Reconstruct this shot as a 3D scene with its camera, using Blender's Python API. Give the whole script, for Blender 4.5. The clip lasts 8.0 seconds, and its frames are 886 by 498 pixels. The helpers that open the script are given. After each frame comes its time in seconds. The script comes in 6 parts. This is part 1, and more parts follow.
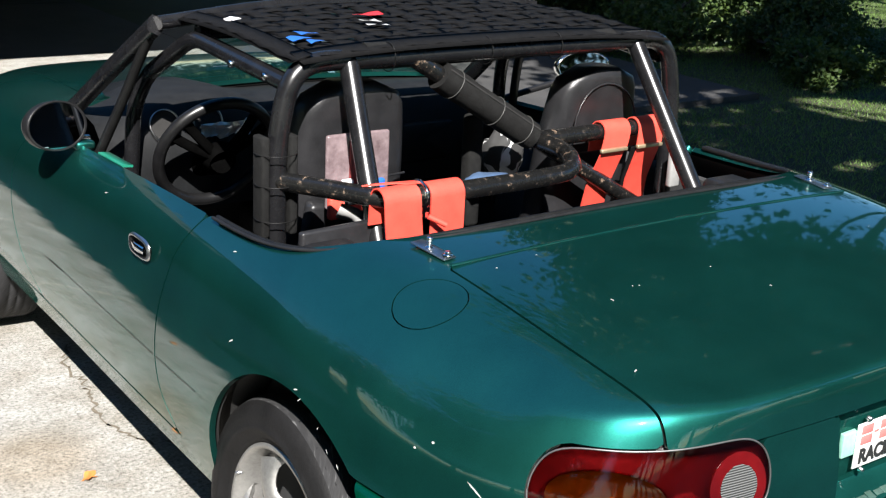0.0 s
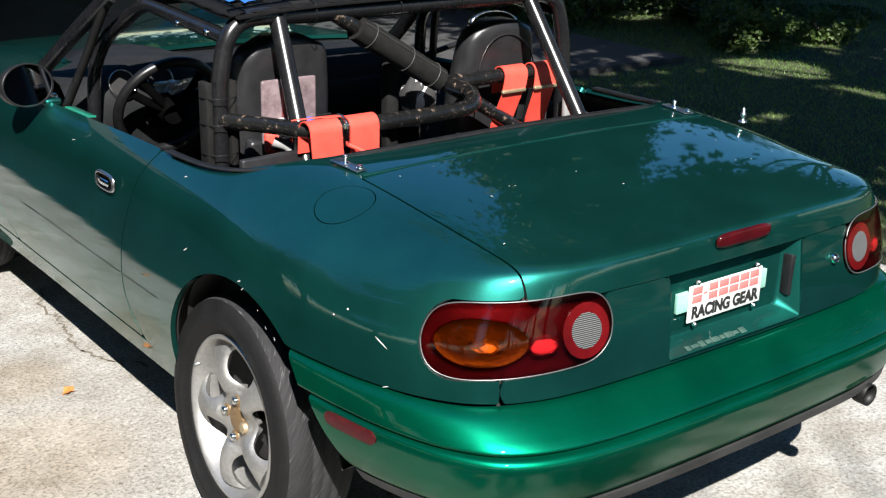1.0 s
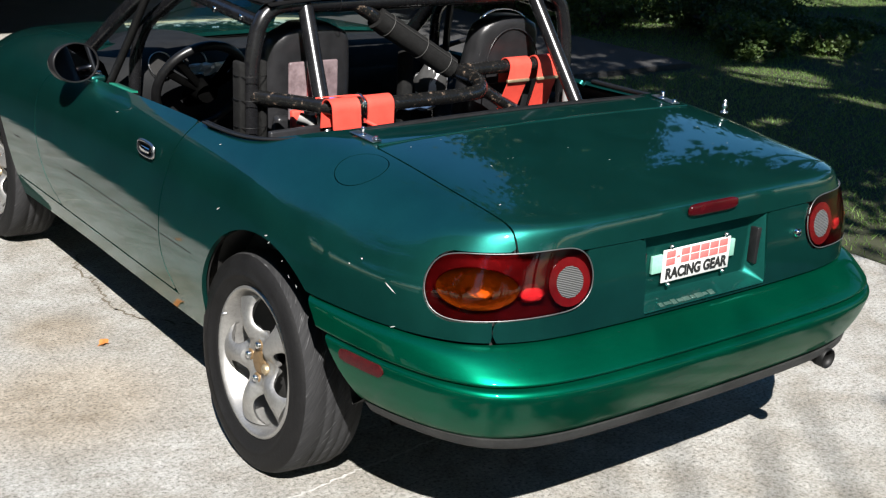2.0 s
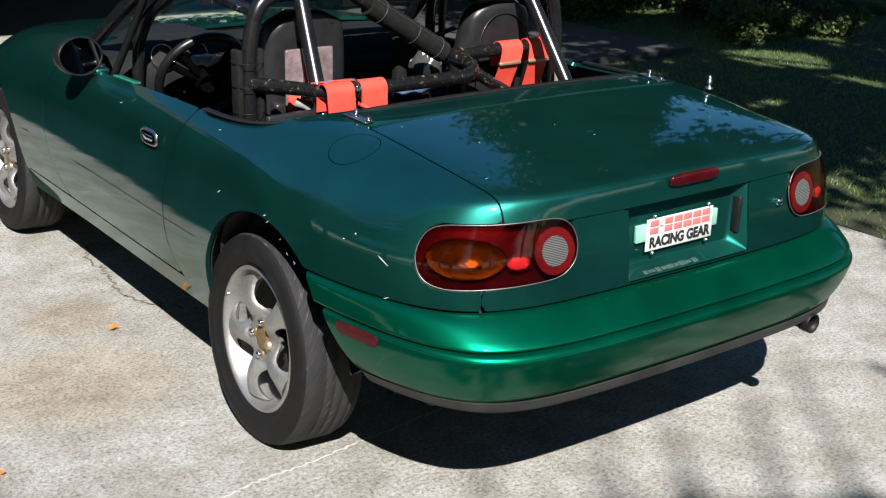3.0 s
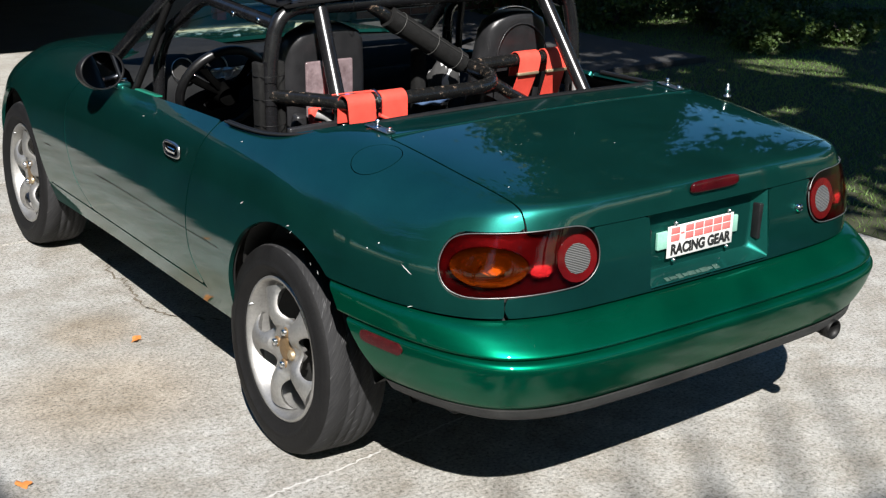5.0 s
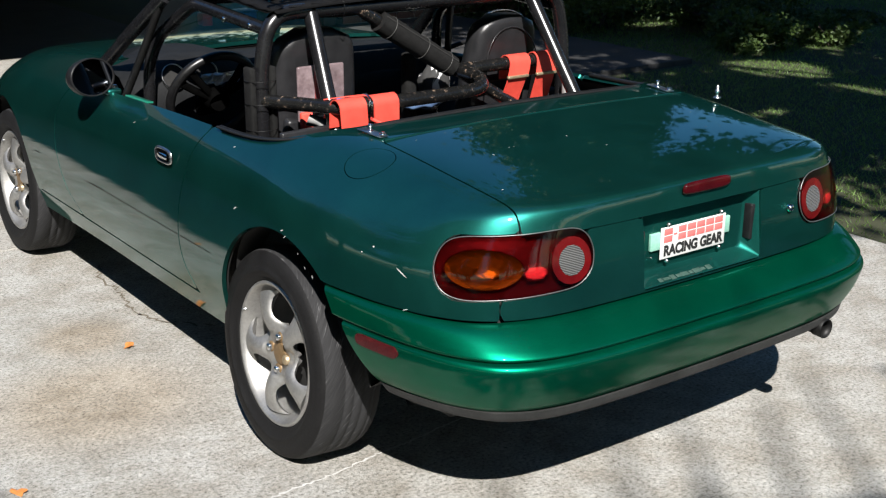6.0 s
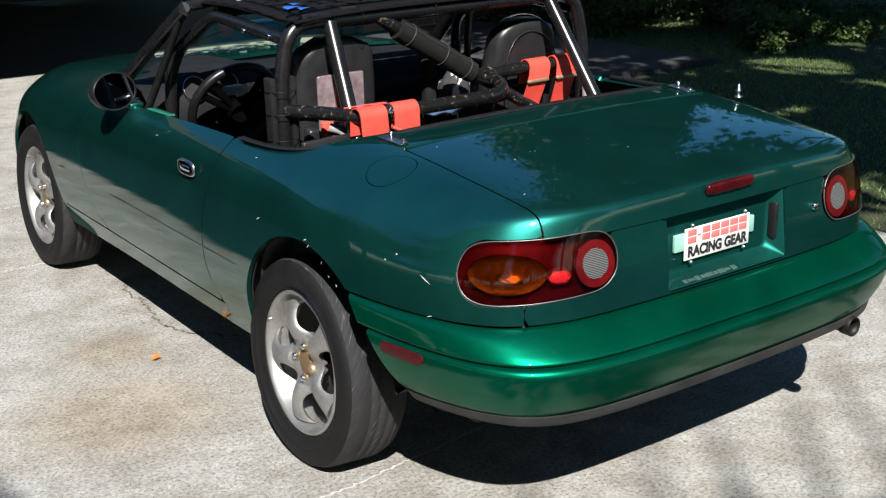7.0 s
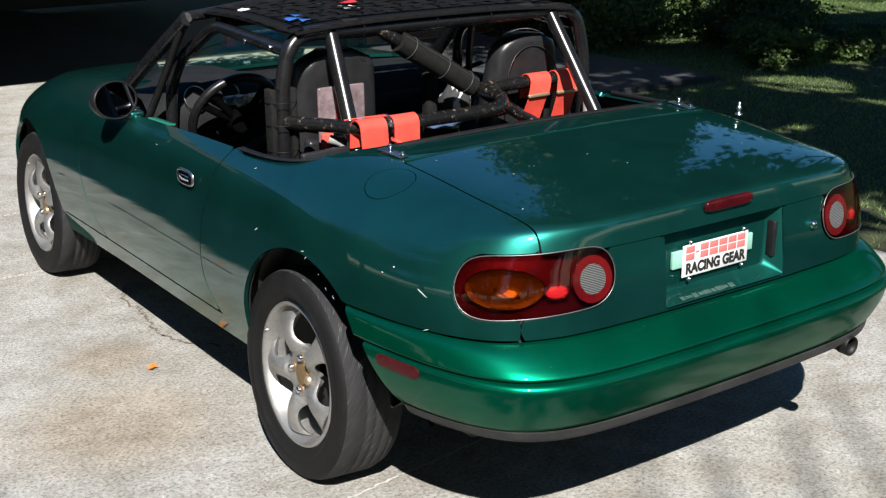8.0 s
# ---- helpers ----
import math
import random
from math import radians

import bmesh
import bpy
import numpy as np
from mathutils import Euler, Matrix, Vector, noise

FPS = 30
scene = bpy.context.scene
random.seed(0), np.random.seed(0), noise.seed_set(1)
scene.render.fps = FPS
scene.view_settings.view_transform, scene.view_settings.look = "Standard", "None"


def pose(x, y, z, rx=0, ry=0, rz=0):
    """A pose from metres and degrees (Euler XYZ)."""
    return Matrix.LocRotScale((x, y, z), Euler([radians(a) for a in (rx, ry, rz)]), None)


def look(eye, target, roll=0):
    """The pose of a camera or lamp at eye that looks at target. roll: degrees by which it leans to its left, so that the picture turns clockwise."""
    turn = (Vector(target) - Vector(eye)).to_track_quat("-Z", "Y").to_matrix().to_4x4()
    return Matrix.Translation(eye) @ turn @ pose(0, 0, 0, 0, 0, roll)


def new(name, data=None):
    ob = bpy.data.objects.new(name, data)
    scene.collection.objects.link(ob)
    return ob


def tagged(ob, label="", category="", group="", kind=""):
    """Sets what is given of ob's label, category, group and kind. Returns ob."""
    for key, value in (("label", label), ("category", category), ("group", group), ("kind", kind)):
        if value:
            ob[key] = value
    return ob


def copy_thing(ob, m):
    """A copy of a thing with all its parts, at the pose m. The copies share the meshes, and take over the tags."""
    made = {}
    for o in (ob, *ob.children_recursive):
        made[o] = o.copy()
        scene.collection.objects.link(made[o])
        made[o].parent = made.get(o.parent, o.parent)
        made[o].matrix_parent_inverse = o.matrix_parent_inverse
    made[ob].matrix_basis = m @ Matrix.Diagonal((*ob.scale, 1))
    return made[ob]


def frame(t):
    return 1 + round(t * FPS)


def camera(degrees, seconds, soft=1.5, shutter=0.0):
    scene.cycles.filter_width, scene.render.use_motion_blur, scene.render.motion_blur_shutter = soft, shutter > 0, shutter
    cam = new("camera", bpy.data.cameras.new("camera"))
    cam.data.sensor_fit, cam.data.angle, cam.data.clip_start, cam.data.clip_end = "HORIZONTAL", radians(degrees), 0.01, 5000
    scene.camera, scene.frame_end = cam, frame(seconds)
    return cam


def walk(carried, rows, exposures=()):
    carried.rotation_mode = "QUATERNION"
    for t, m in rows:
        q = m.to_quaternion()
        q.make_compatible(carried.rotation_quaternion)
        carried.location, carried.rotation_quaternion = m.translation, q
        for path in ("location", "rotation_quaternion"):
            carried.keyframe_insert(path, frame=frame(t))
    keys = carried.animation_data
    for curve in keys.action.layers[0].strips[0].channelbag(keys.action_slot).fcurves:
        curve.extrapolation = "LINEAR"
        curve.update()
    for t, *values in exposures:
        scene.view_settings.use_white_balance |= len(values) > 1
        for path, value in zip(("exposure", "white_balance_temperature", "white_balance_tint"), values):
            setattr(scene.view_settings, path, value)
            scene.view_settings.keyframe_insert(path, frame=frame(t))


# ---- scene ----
cam = camera(40.0, 8.0, soft=1.25)
PATH = [
    (0, (-1.8303, -1.8937, 1.6644), (-0.7034, -0.3677, 1.0308), 2.97),
    (0.5, (-1.9004, -2.2068, 1.6712), (-0.7695, -0.6912, 1.02), 1.75),
    (1, (-2.0548, -2.3914, 1.6766), (-0.8836, -0.9092, 1.02), 1.47),
    (1.5, (-2.2182, -2.5215, 1.6862), (-1.069, -1.003, 1.0751), 1.94),
    (2, (-2.2609, -2.6925, 1.6889), (-1.1035, -1.1954, 1.0415), 2.94),
    (2.2, (-2.2687, -2.7488, 1.6931), (-1.1385, -1.2383, 1.0291), 2.35),
    (3.3, (-2.2917, -2.8329, 1.6777), (-1.1553, -1.3213, 1.0266), 1.08),
    (3.5, (-2.2904, -2.8359, 1.6848), (-1.1592, -1.3186, 1.038), 0.98),
    (4, (-2.3091, -2.834, 1.6813), (-1.1766, -1.3114, 1.0494), 0.99),
    (4.5, (-2.3119, -2.833, 1.6778), (-1.1953, -1.3013, 1.0397), 0.81),
    (6, (-2.3433, -2.8279, 1.6785), (-1.2012, -1.3123, 1.0473), 0.39),
    (6.5, (-2.342, -2.8225, 1.6805), (-1.2121, -1.2927, 1.0614), -0.11),
    (7, (-2.3388, -2.8291, 1.6794), (-1.2277, -1.287, 1.0571), -1.22),
    (7.5, (-2.3367, -2.8337, 1.6833), (-1.2206, -1.2899, 1.0743), -0.92),
    (8, (-2.3294, -2.8303, 1.6802), (-1.2156, -1.2823, 1.0776), -0.43),
]
walk(cam, [(t, look(eye, target, roll)) for t, eye, target, roll in PATH], [(0.0, 1.48), (1.0, 1.32), (2.0, 1.08), (3.5, 0.94), (8.0, 0.93)])

# ---- world, sun, exposure ----
SUN_X, SUN_Y = 0.53, 0.91  # how far a shadow runs for each metre of height
SUN_TRAVEL = Vector((SUN_X, SUN_Y, -1.0)).normalized()
world = bpy.data.worlds.new("world")
scene.world = world
world.use_nodes = True
wnt = world.node_tree
sky = wnt.nodes.new("ShaderNodeTexSky")
sky.sky_type = "NISHITA"
sky.sun_disc = False
sky.dust_density = 0.2
sky.ozone_density = 3.0
sky.sun_elevation = math.asin(-SUN_TRAVEL.z)
sky.sun_rotation = math.atan2(-SUN_TRAVEL.x, -SUN_TRAVEL.y)
wnt.nodes["Background"].inputs["Strength"].default_value = 0.070
vivid = wnt.nodes.new("ShaderNodeHueSaturation")
vivid.inputs["Saturation"].default_value = 1.32
wnt.links.new(sky.outputs["Color"], vivid.inputs["Color"])
wnt.links.new(vivid.outputs["Color"], wnt.nodes["Background"].inputs["Color"])
sun_data = bpy.data.lights.new("sun", "SUN")
sun_data.energy = 5.0
sun_data.angle = radians(0.5)
sun_data.color = (1.0, 0.965, 0.925)
sun = new("sun", sun_data)
sun.matrix_world = look((-6, -10, 11), Vector((-6, -10, 11)) + SUN_TRAVEL)
scene.view_settings.exposure = 0.4


# ---- materials ----
def material(name, color, rough=0.5, metal=0.0, coat=0.0, spec=0.5):
    m = bpy.data.materials.new(name)
    m.use_nodes = True
    b = m.node_tree.nodes["Principled BSDF"]
    b.inputs["Base Color"].default_value = (*color, 1)
    b.inputs["Roughness"].default_value = rough
    b.inputs["Metallic"].default_value = metal
    b.inputs["Coat Weight"].default_value = coat
    b.inputs["Coat Roughness"].default_value = 0.03
    b.inputs["Specular IOR Level"].default_value = spec
    return m


def noise_node(m, scale, detail=4.0, rough=0.6):
    nt = m.node_tree
    n = nt.nodes.new("ShaderNodeTexNoise")
    n.inputs["Scale"].default_value = scale
    n.inputs["Detail"].default_value = detail
    n.inputs["Roughness"].default_value = rough
    c = nt.nodes.new("ShaderNodeTexCoord")
    nt.links.new(c.outputs["Object"], n.inputs["Vector"])
    return n


def ramp(m, socket, stops):
    r = m.node_tree.nodes.new("ShaderNodeValToRGB")
    el = r.color_ramp.elements
    while len(el) < len(stops):
        el.new(0.5)
    for e, (p, c) in zip(el, stops):
        e.position = p
        e.color = (*c, 1) if len(c) == 3 else c
    m.node_tree.links.new(socket, r.inputs["Fac"])
    return r


def mix(m, a, b, fac, mode="MIX"):
    n = m.node_tree.nodes.new("ShaderNodeMixRGB")
    n.blend_type = mode
    for sock, v in ((n.inputs["Fac"], fac), (n.inputs["Color1"], a), (n.inputs["Color2"], b)):
        if isinstance(v, bpy.types.NodeSocket):
            m.node_tree.links.new(v, sock)
        elif isinstance(v, tuple):
            sock.default_value = (*v, 1)
        else:
            sock.default_value = v
    return n.outputs["Color"]


def bump(m, socket, strength=0.3, distance=0.01):
    n = m.node_tree.nodes.new("ShaderNodeBump")
    n.inputs["Strength"].default_value = strength
    n.inputs["Distance"].default_value = distance
    m.node_tree.links.new(socket, n.inputs["Height"])
    m.node_tree.links.new(n.outputs["Normal"], m.node_tree.nodes["Principled BSDF"].inputs["Normal"])


def base(m, socket):
    m.node_tree.links.new(socket, m.node_tree.nodes["Principled BSDF"].inputs["Base Color"])


def rough_from(m, socket, lo, hi):
    n = m.node_tree.nodes.new("ShaderNodeMapRange")
    n.inputs["To Min"].default_value = lo
    n.inputs["To Max"].default_value = hi
    m.node_tree.links.new(socket, n.inputs["Value"])
    m.node_tree.links.new(n.outputs["Result"], m.node_tree.nodes["Principled BSDF"].inputs["Roughness"])


def worn(name, lo, hi, scale, rough=(0.4, 0.6), metal=0.0, coat=0.0, relief=0.0, fine=None, spec=0.5):
    """Two-scale mottled surface between two colours."""
    m = material(name, lo, rough[0], metal, coat, spec)
    n1 = noise_node(m, scale, 5)
    n2 = noise_node(m, fine or scale * 9, 3)
    f = mix(m, n1.outputs["Fac"], n2.outputs["Fac"], 0.4)
    base(m, ramp(m, f, [(0.3, lo), (0.7, hi)]).outputs["Color"])
    rough_from(m, n1.outputs["Fac"], *rough)
    if relief:
        bump(m, n2.outputs["Fac"], relief, 0.004)
    return m


def paint_material(name="green_metallic_paint", lo=(0.007, 0.074, 0.063), hi=(0.018, 0.158, 0.132), metal=0.9, coat=1.0, rough=(0.37, 0.44)):
    m = material(name, lo, 0.34, metal, coat)
    m.node_tree.nodes["Principled BSDF"].inputs["Coat IOR"].default_value = 1.68
    m.node_tree.nodes["Principled BSDF"].inputs["Specular Tint"].default_value = (0.15, 0.35, 0.30, 1)
    flake = noise_node(m, 900, 2)
    haze = noise_node(m, 5, 4)
    f = mix(m, flake.outputs["Fac"], haze.outputs["Fac"], 0.35)
    base(m, ramp(m, f, [(0.3, lo), (0.7, hi)]).outputs["Color"])
    rough_from(m, haze.outputs["Fac"], *rough)
    return m


def concrete_material():
    m = material("driveway_concrete", (0.4, 0.38, 0.35), 0.85)
    big = noise_node(m, 0.55, 6)
    mid = noise_node(m, 4.5, 6, 0.7)
    grit = noise_node(m, 85, 6, 0.85)
    c1 = ramp(m, big.outputs["Fac"], [(0.32, (0.365, 0.350, 0.325)), (0.66, (0.515, 0.50, 0.475))]).outputs["Color"]
    c2 = ramp(m, mid.outputs["Fac"], [(0.35, (0.66, 0.61, 0.54)), (0.6, (1.0, 1.0, 1.0))]).outputs["Color"]
    c3 = ramp(m, grit.outputs["Fac"], [(0.38, (0.22, 0.2, 0.18)), (0.455, (0.74, 0.77, 0.75)), (0.54, (1.0, 1.0, 1.0)), (0.66, (1.42, 1.42, 1.40))]).outputs["Color"]
    blot = noise_node(m, 17, 5, 0.75)
    c2 = mix(m, c2, ramp(m, blot.outputs["Fac"], [(0.36, (0.70, 0.68, 0.65)), (0.55, (1.0, 1.0, 1.0)), (0.7, (1.12, 1.12, 1.11))]).outputs["Color"], 0.7, "MULTIPLY")
    c4 = mix(m, mix(m, c1, c2, 0.8, "MULTIPLY"), c3, 1.0, "MULTIPLY")
    # rusty drip stains on the drive beside the car
    c = m.node_tree.nodes.new("ShaderNodeTexCoord")
    for x, y, r in ((-1.12, 0.62, 0.42), (-0.95, 1.15, 0.22), (-1.9, -0.9, 0.35)):
        d = m.node_tree.nodes.new("ShaderNodeVectorMath")
        d.operation = "DISTANCE"
        m.node_tree.links.new(c.outputs["Object"], d.inputs[0])
        d.inputs[1].default_value = (x, y, 0)
        k = m.node_tree.nodes.new("ShaderNodeMath")
        k.operation = "MULTIPLY_ADD"
        m.node_tree.links.new(mid.outputs["Fac"], k.inputs[0])
        k.inputs[1].default_value = -0.9 * r
        m.node_tree.links.new(d.outputs["Value"], k.inputs[2])
        f = ramp(m, k.outputs["Value"], [(0.0, (0.55, 0.55, 0.55)), (r * 0.55, (0, 0, 0))]).outputs["Color"]
        c4 = mix(m, c4, mix(m, c4, (0.78, 0.62, 0.44), 1.0, "MULTIPLY"), f)
    base(m, c4)
    bump(m, grit.outputs["Fac"], 0.9, 0.005)
    return m


def brick_material():
    m = material("red_brown_brick", (0.2, 0.09, 0.06), 0.9)
    info = m.node_tree.nodes.new("ShaderNodeObjectInfo")
    n = noise_node(m, 40, 4)
    c = ramp(m, info.outputs["Random"], [(0.1, (0.16, 0.07, 0.05)), (0.9, (0.27, 0.13, 0.09))]).outputs["Color"]
    base(m, mix(m, c, ramp(m, n.outputs["Fac"], [(0.3, (0.6, 0.6, 0.6)), (0.7, (1.1, 1.1, 1.1))]).outputs["Color"], 0.7, "MULTIPLY"))
    bump(m, n.outputs["Fac"], 0.4, 0.004)
    return m


def leaf_material(name, lo, hi):
    m = material(name, lo, 0.55)
    g = m.node_tree.nodes.new("ShaderNodeNewGeometry")
    base(m, ramp(m, g.outputs["Random Per Island"], [(0.0, lo), (1.0, hi)]).outputs["Color"])
    b = m.node_tree.nodes["Principled BSDF"]
    t = m.node_tree.nodes.new("ShaderNodeBsdfTranslucent")
    t.inputs["Color"].default_value = (hi[0] * 1.3, hi[1] * 1.3, hi[2] * 0.8, 1)
    s = m.node_tree.nodes.new("ShaderNodeMixShader")
    s.inputs["Fac"].default_value = 0.3
    m.node_tree.links.new(b.outputs["BSDF"], s.inputs[1])
    m.node_tree.links.new(t.outputs["BSDF"], s.inputs[2])
    m.node_tree.links.new(s.outputs["Shader"], m.node_tree.nodes["Material Output"].inputs["Surface"])
    return m


PAINT = paint_material()
# flatter, greener copy of the paint that cuts pale ground reflections on the plastic bumper
BUMPER_PAINT = paint_material("greener_bumper_paint", (0.0, 0.084, 0.045), (0.0, 0.160, 0.083), 0.85, 0.4)
DULL_PAINT = paint_material("dull_green_inner_paint", coat=0.15, rough=(0.45, 0.55))
# lighter green that paints the sun glint on the door top
DOOR_GLINT = worn("door_glint_green", (0.010, 0.15, 0.095), (0.016, 0.21, 0.135), 12, (0.3, 0.4), 0.0, 0.6)
CONCRETE = concrete_material()
BRICK = brick_material()
MORTAR = worn("mortar", (0.3, 0.28, 0.25), (0.4, 0.38, 0.34), 30, (0.85, 0.95))
RUBBER = worn("tyre_rubber", (0.004, 0.0038, 0.004), (0.0095, 0.0093, 0.0095), 14, (0.6, 0.8), relief=0.25, spec=0.25)


def tread_material():
    """Scrubbed rubber with slanting graze marks."""
    m = material("worn_tread_rubber", (0.02, 0.02, 0.021), 0.85)
    nt = m.node_tree
    c = nt.nodes.new("ShaderNodeTexCoord")
    mp = nt.nodes.new("ShaderNodeMapping")
    mp.vector_type = "TEXTURE"
    mp.inputs["Rotation"].default_value = (0, radians(-58), 0)
    mp.inputs["Scale"].default_value = (0.07, 0.03, 0.0045)
    nt.links.new(c.outputs["Object"], mp.inputs["Vector"])
    n = nt.nodes.new("ShaderNodeTexNoise")
    n.inputs["Scale"].default_value = 1.0
    n.inputs["Detail"].default_value = 3
    nt.links.new(mp.outputs["Vector"], n.inputs["Vector"])
    base(m, ramp(m, n.outputs["Fac"], [(0.42, (0.012, 0.012, 0.013)), (0.62, (0.021, 0.021, 0.022)), (0.72, (0.085, 0.085, 0.087))]).outputs["Color"])
    bump(m, n.outputs["Fac"], 0.5, 0.004)
    return m


TREAD = tread_material()
SEAL = worn("black_rubber_seal", (0.0036, 0.0036, 0.0036), (0.0096, 0.0096, 0.0096), 40, (0.4, 0.6), spec=0.3)
ALLOY = worn("cast_alloy", (0.29, 0.285, 0.275), (0.48, 0.47, 0.45), 14, (0.42, 0.55), 0.8)
CHROME = material("bright_metal", (0.75, 0.75, 0.75), 0.12, 1.0)
BRUSHED = worn("brushed_steel", (0.45, 0.46, 0.47), (0.62, 0.63, 0.64), 60, (0.25, 0.4), 1.0)
GOLD = worn("tarnished_gold", (0.36, 0.27, 0.16), (0.52, 0.42, 0.28), 60, (0.4, 0.55), 0.7)
TUBE = worn("black_painted_tube", (0.005, 0.005, 0.006), (0.013, 0.013, 0.014), 20, (0.22, 0.32), spec=0.6)
CHIPPED = worn("scuffed_black_tube", (0.006, 0.006, 0.007), (0.016, 0.015, 0.014), 30, (0.2, 0.34), spec=0.7)
base(CHIPPED, ramp(CHIPPED, noise_node(CHIPPED, 46, 6, 0.75).outputs["Fac"], [(0.52, (0.007, 0.007, 0.007)), (0.595, (0.02, 0.018, 0.016)), (0.64, (0.2, 0.14, 0.10))]).outputs["Color"])
FOAM = worn("black_foam_padding", (0.006, 0.006, 0.006), (0.019, 0.019, 0.0185), 60, (0.85, 0.95), relief=0.6, spec=0.15)
BROWN_POCKET = worn("rusty_brown_metal", (0.16, 0.1, 0.05), (0.3, 0.2, 0.1), 60, (0.4, 0.55), 0.5)
MARKER_RED = worn("aged_marker_lens", (0.018, 0.003, 0.004), (0.085, 0.008, 0.010), 70, (0.25, 0.4), relief=0.3, fine=300, spec=0.25)
TIE = material("pale_cable_tie", (0.06, 0.059, 0.056), 0.4)
WEB_RED = worn("red_harness_webbing", (0.66, 0.05, 0.032), (0.8, 0.085, 0.055), 25, (0.6, 0.75), relief=0.3, fine=500)
WEB_BLACK = worn("black_net_webbing", (0.003, 0.003, 0.0034), (0.009, 0.009, 0.0095), 60, (0.75, 0.9), relief=0.4, fine=600, spec=0.12)
VINYL = worn("black_vinyl", (0.011, 0.011, 0.012), (0.026, 0.026, 0.028), 20, (0.26, 0.4), relief=0.15, fine=300)
FABRIC_DARK = worn("dark_fabric", (0.022, 0.022, 0.023), (0.05, 0.05, 0.052), 30, (0.85, 0.95), relief=0.4, fine=500)
PLASTIC = worn("black_plastic", (0.008, 0.008, 0.009), (0.019, 0.019, 0.020), 30, (0.3, 0.45), relief=0.08, spec=0.22)
CABIN = worn("dusty_black_carpet", (0.018, 0.018, 0.019), (0.042, 0.042, 0.043), 30, (0.8, 0.95), relief=0.3, fine=400)
LINER = worn("underbody_black", (0.008, 0.008, 0.008), (0.022, 0.021, 0.02), 12, (0.8, 0.95))
SILL_GREY = worn("dusty_grey_underside", (0.012, 0.0125, 0.012), (0.034, 0.034, 0.033), 16, (0.55, 0.75))
# slab colour darkened to stand in for shade
SHADED_PAVING = worn("shaded_paving", (0.028, 0.028, 0.029), (0.06, 0.059, 0.058), 3, (0.85, 0.95), relief=0.5, fine=160)
GREY_PAINT = worn("grey_inner_metal", (0.2, 0.2, 0.2), (0.32, 0.32, 0.31), 14, (0.5, 0.7))


def lens_material(name, lo, hi, scale):
    """Tinted moulded lens with fine facets under a smooth face."""
    m = material(name, lo, 0.22, 0.0, 0.35, 0.3)
    n = noise_node(m, scale, 2)
    base(m, ramp(m, n.outputs["Fac"], [(0.3, lo), (0.7, hi)]).outputs["Color"])
    return m


LENS_RED = lens_material("dark_red_lens", (0.03, 0.002, 0.003), (0.06, 0.003, 0.005), 14)
LENS_BRIGHT = lens_material("bright_red_lens", (0.06, 0.002, 0.003), (0.12, 0.004, 0.005), 16)


def tinted_lens(name, tint):
    """A thin see-through coloured lens with a clear sheen."""
    m = material(name, tint, 0.05)
    nt = m.node_tree
    t = nt.nodes.new("ShaderNodeBsdfRefraction")
    t.inputs["Color"].default_value = (*tint, 1)
    t.inputs["Roughness"].default_value = 0.75
    t.inputs["IOR"].default_value = 1.4
    g = nt.nodes.new("ShaderNodeBsdfGlossy")
    g.inputs["Roughness"].default_value = 0.05
    f = nt.nodes.new("ShaderNodeFresnel")
    f.inputs["IOR"].default_value = 1.5
    s = nt.nodes.new("ShaderNodeMixShader")
    nt.links.new(f.outputs["Fac"], s.inputs["Fac"])
    nt.links.new(t.outputs["BSDF"], s.inputs[1])
    nt.links.new(g.outputs["BSDF"], s.inputs[2])
    nt.links.new(s.outputs["Shader"], nt.nodes["Material Output"].inputs["Surface"])
    return m


CLEAR_RED = tinted_lens("clear_red_lens", (0.33, 0.011, 0.014))
CLEAR_AMBER = tinted_lens("clear_amber_lens", (0.38, 0.062, 0.0035))
DARK_BOWL = worn("dark_bowl", (0.012, 0.011, 0.011), (0.045, 0.042, 0.04), 26, (0.3, 0.45), relief=0.4, fine=200)
REFLECTOR = worn("lamp_reflector", (0.025, 0.024, 0.024), (0.15, 0.145, 0.145), 11, (0.35, 0.5), 0.55, relief=0.4, fine=160)
BRIGHT_BOWL = worn("bright_reflector_bowl", (0.8, 0.8, 0.8), (0.92, 0.92, 0.92), 60, (0.2, 0.3), 0.0)
DIM_BOWL = worn("dim_reflector_bowl", (0.09, 0.09, 0.09), (0.3, 0.3, 0.3), 90, (0.25, 0.35), 0.3)
LENS_CLEAR = worn("ribbed_clear_lens", (0.05, 0.05, 0.05), (0.15, 0.15, 0.15), 40, (0.12, 0.22), 0.3, 0.5)
bands = LENS_CLEAR.node_tree.nodes.new("ShaderNodeTexWave")
bands.wave_type, bands.bands_direction = "BANDS", "Z"
bands.inputs["Scale"].default_value = 78
bands.inputs["Distortion"].default_value = 0.4
bands_at = LENS_CLEAR.node_tree.nodes.new("ShaderNodeTexCoord")
LENS_CLEAR.node_tree.links.new(bands_at.outputs["Object"], bands.inputs["Vector"])
base(LENS_CLEAR, ramp(LENS_CLEAR, bands.outputs["Fac"], [(0.2, (0.05, 0.05, 0.05)), (0.8, (0.22, 0.22, 0.215))]).outputs["Color"])
bump(LENS_CLEAR, bands.outputs["Fac"], 0.6, 0.002)
DULL_TRIM = worn("dull_metal_trim", (0.14, 0.135, 0.135), (0.26, 0.25, 0.25), 30, (0.35, 0.5), 0.8)
PLATE_WHITE = worn("white_plate", (0.62, 0.615, 0.6), (0.7, 0.695, 0.68), 12, (0.35, 0.5))
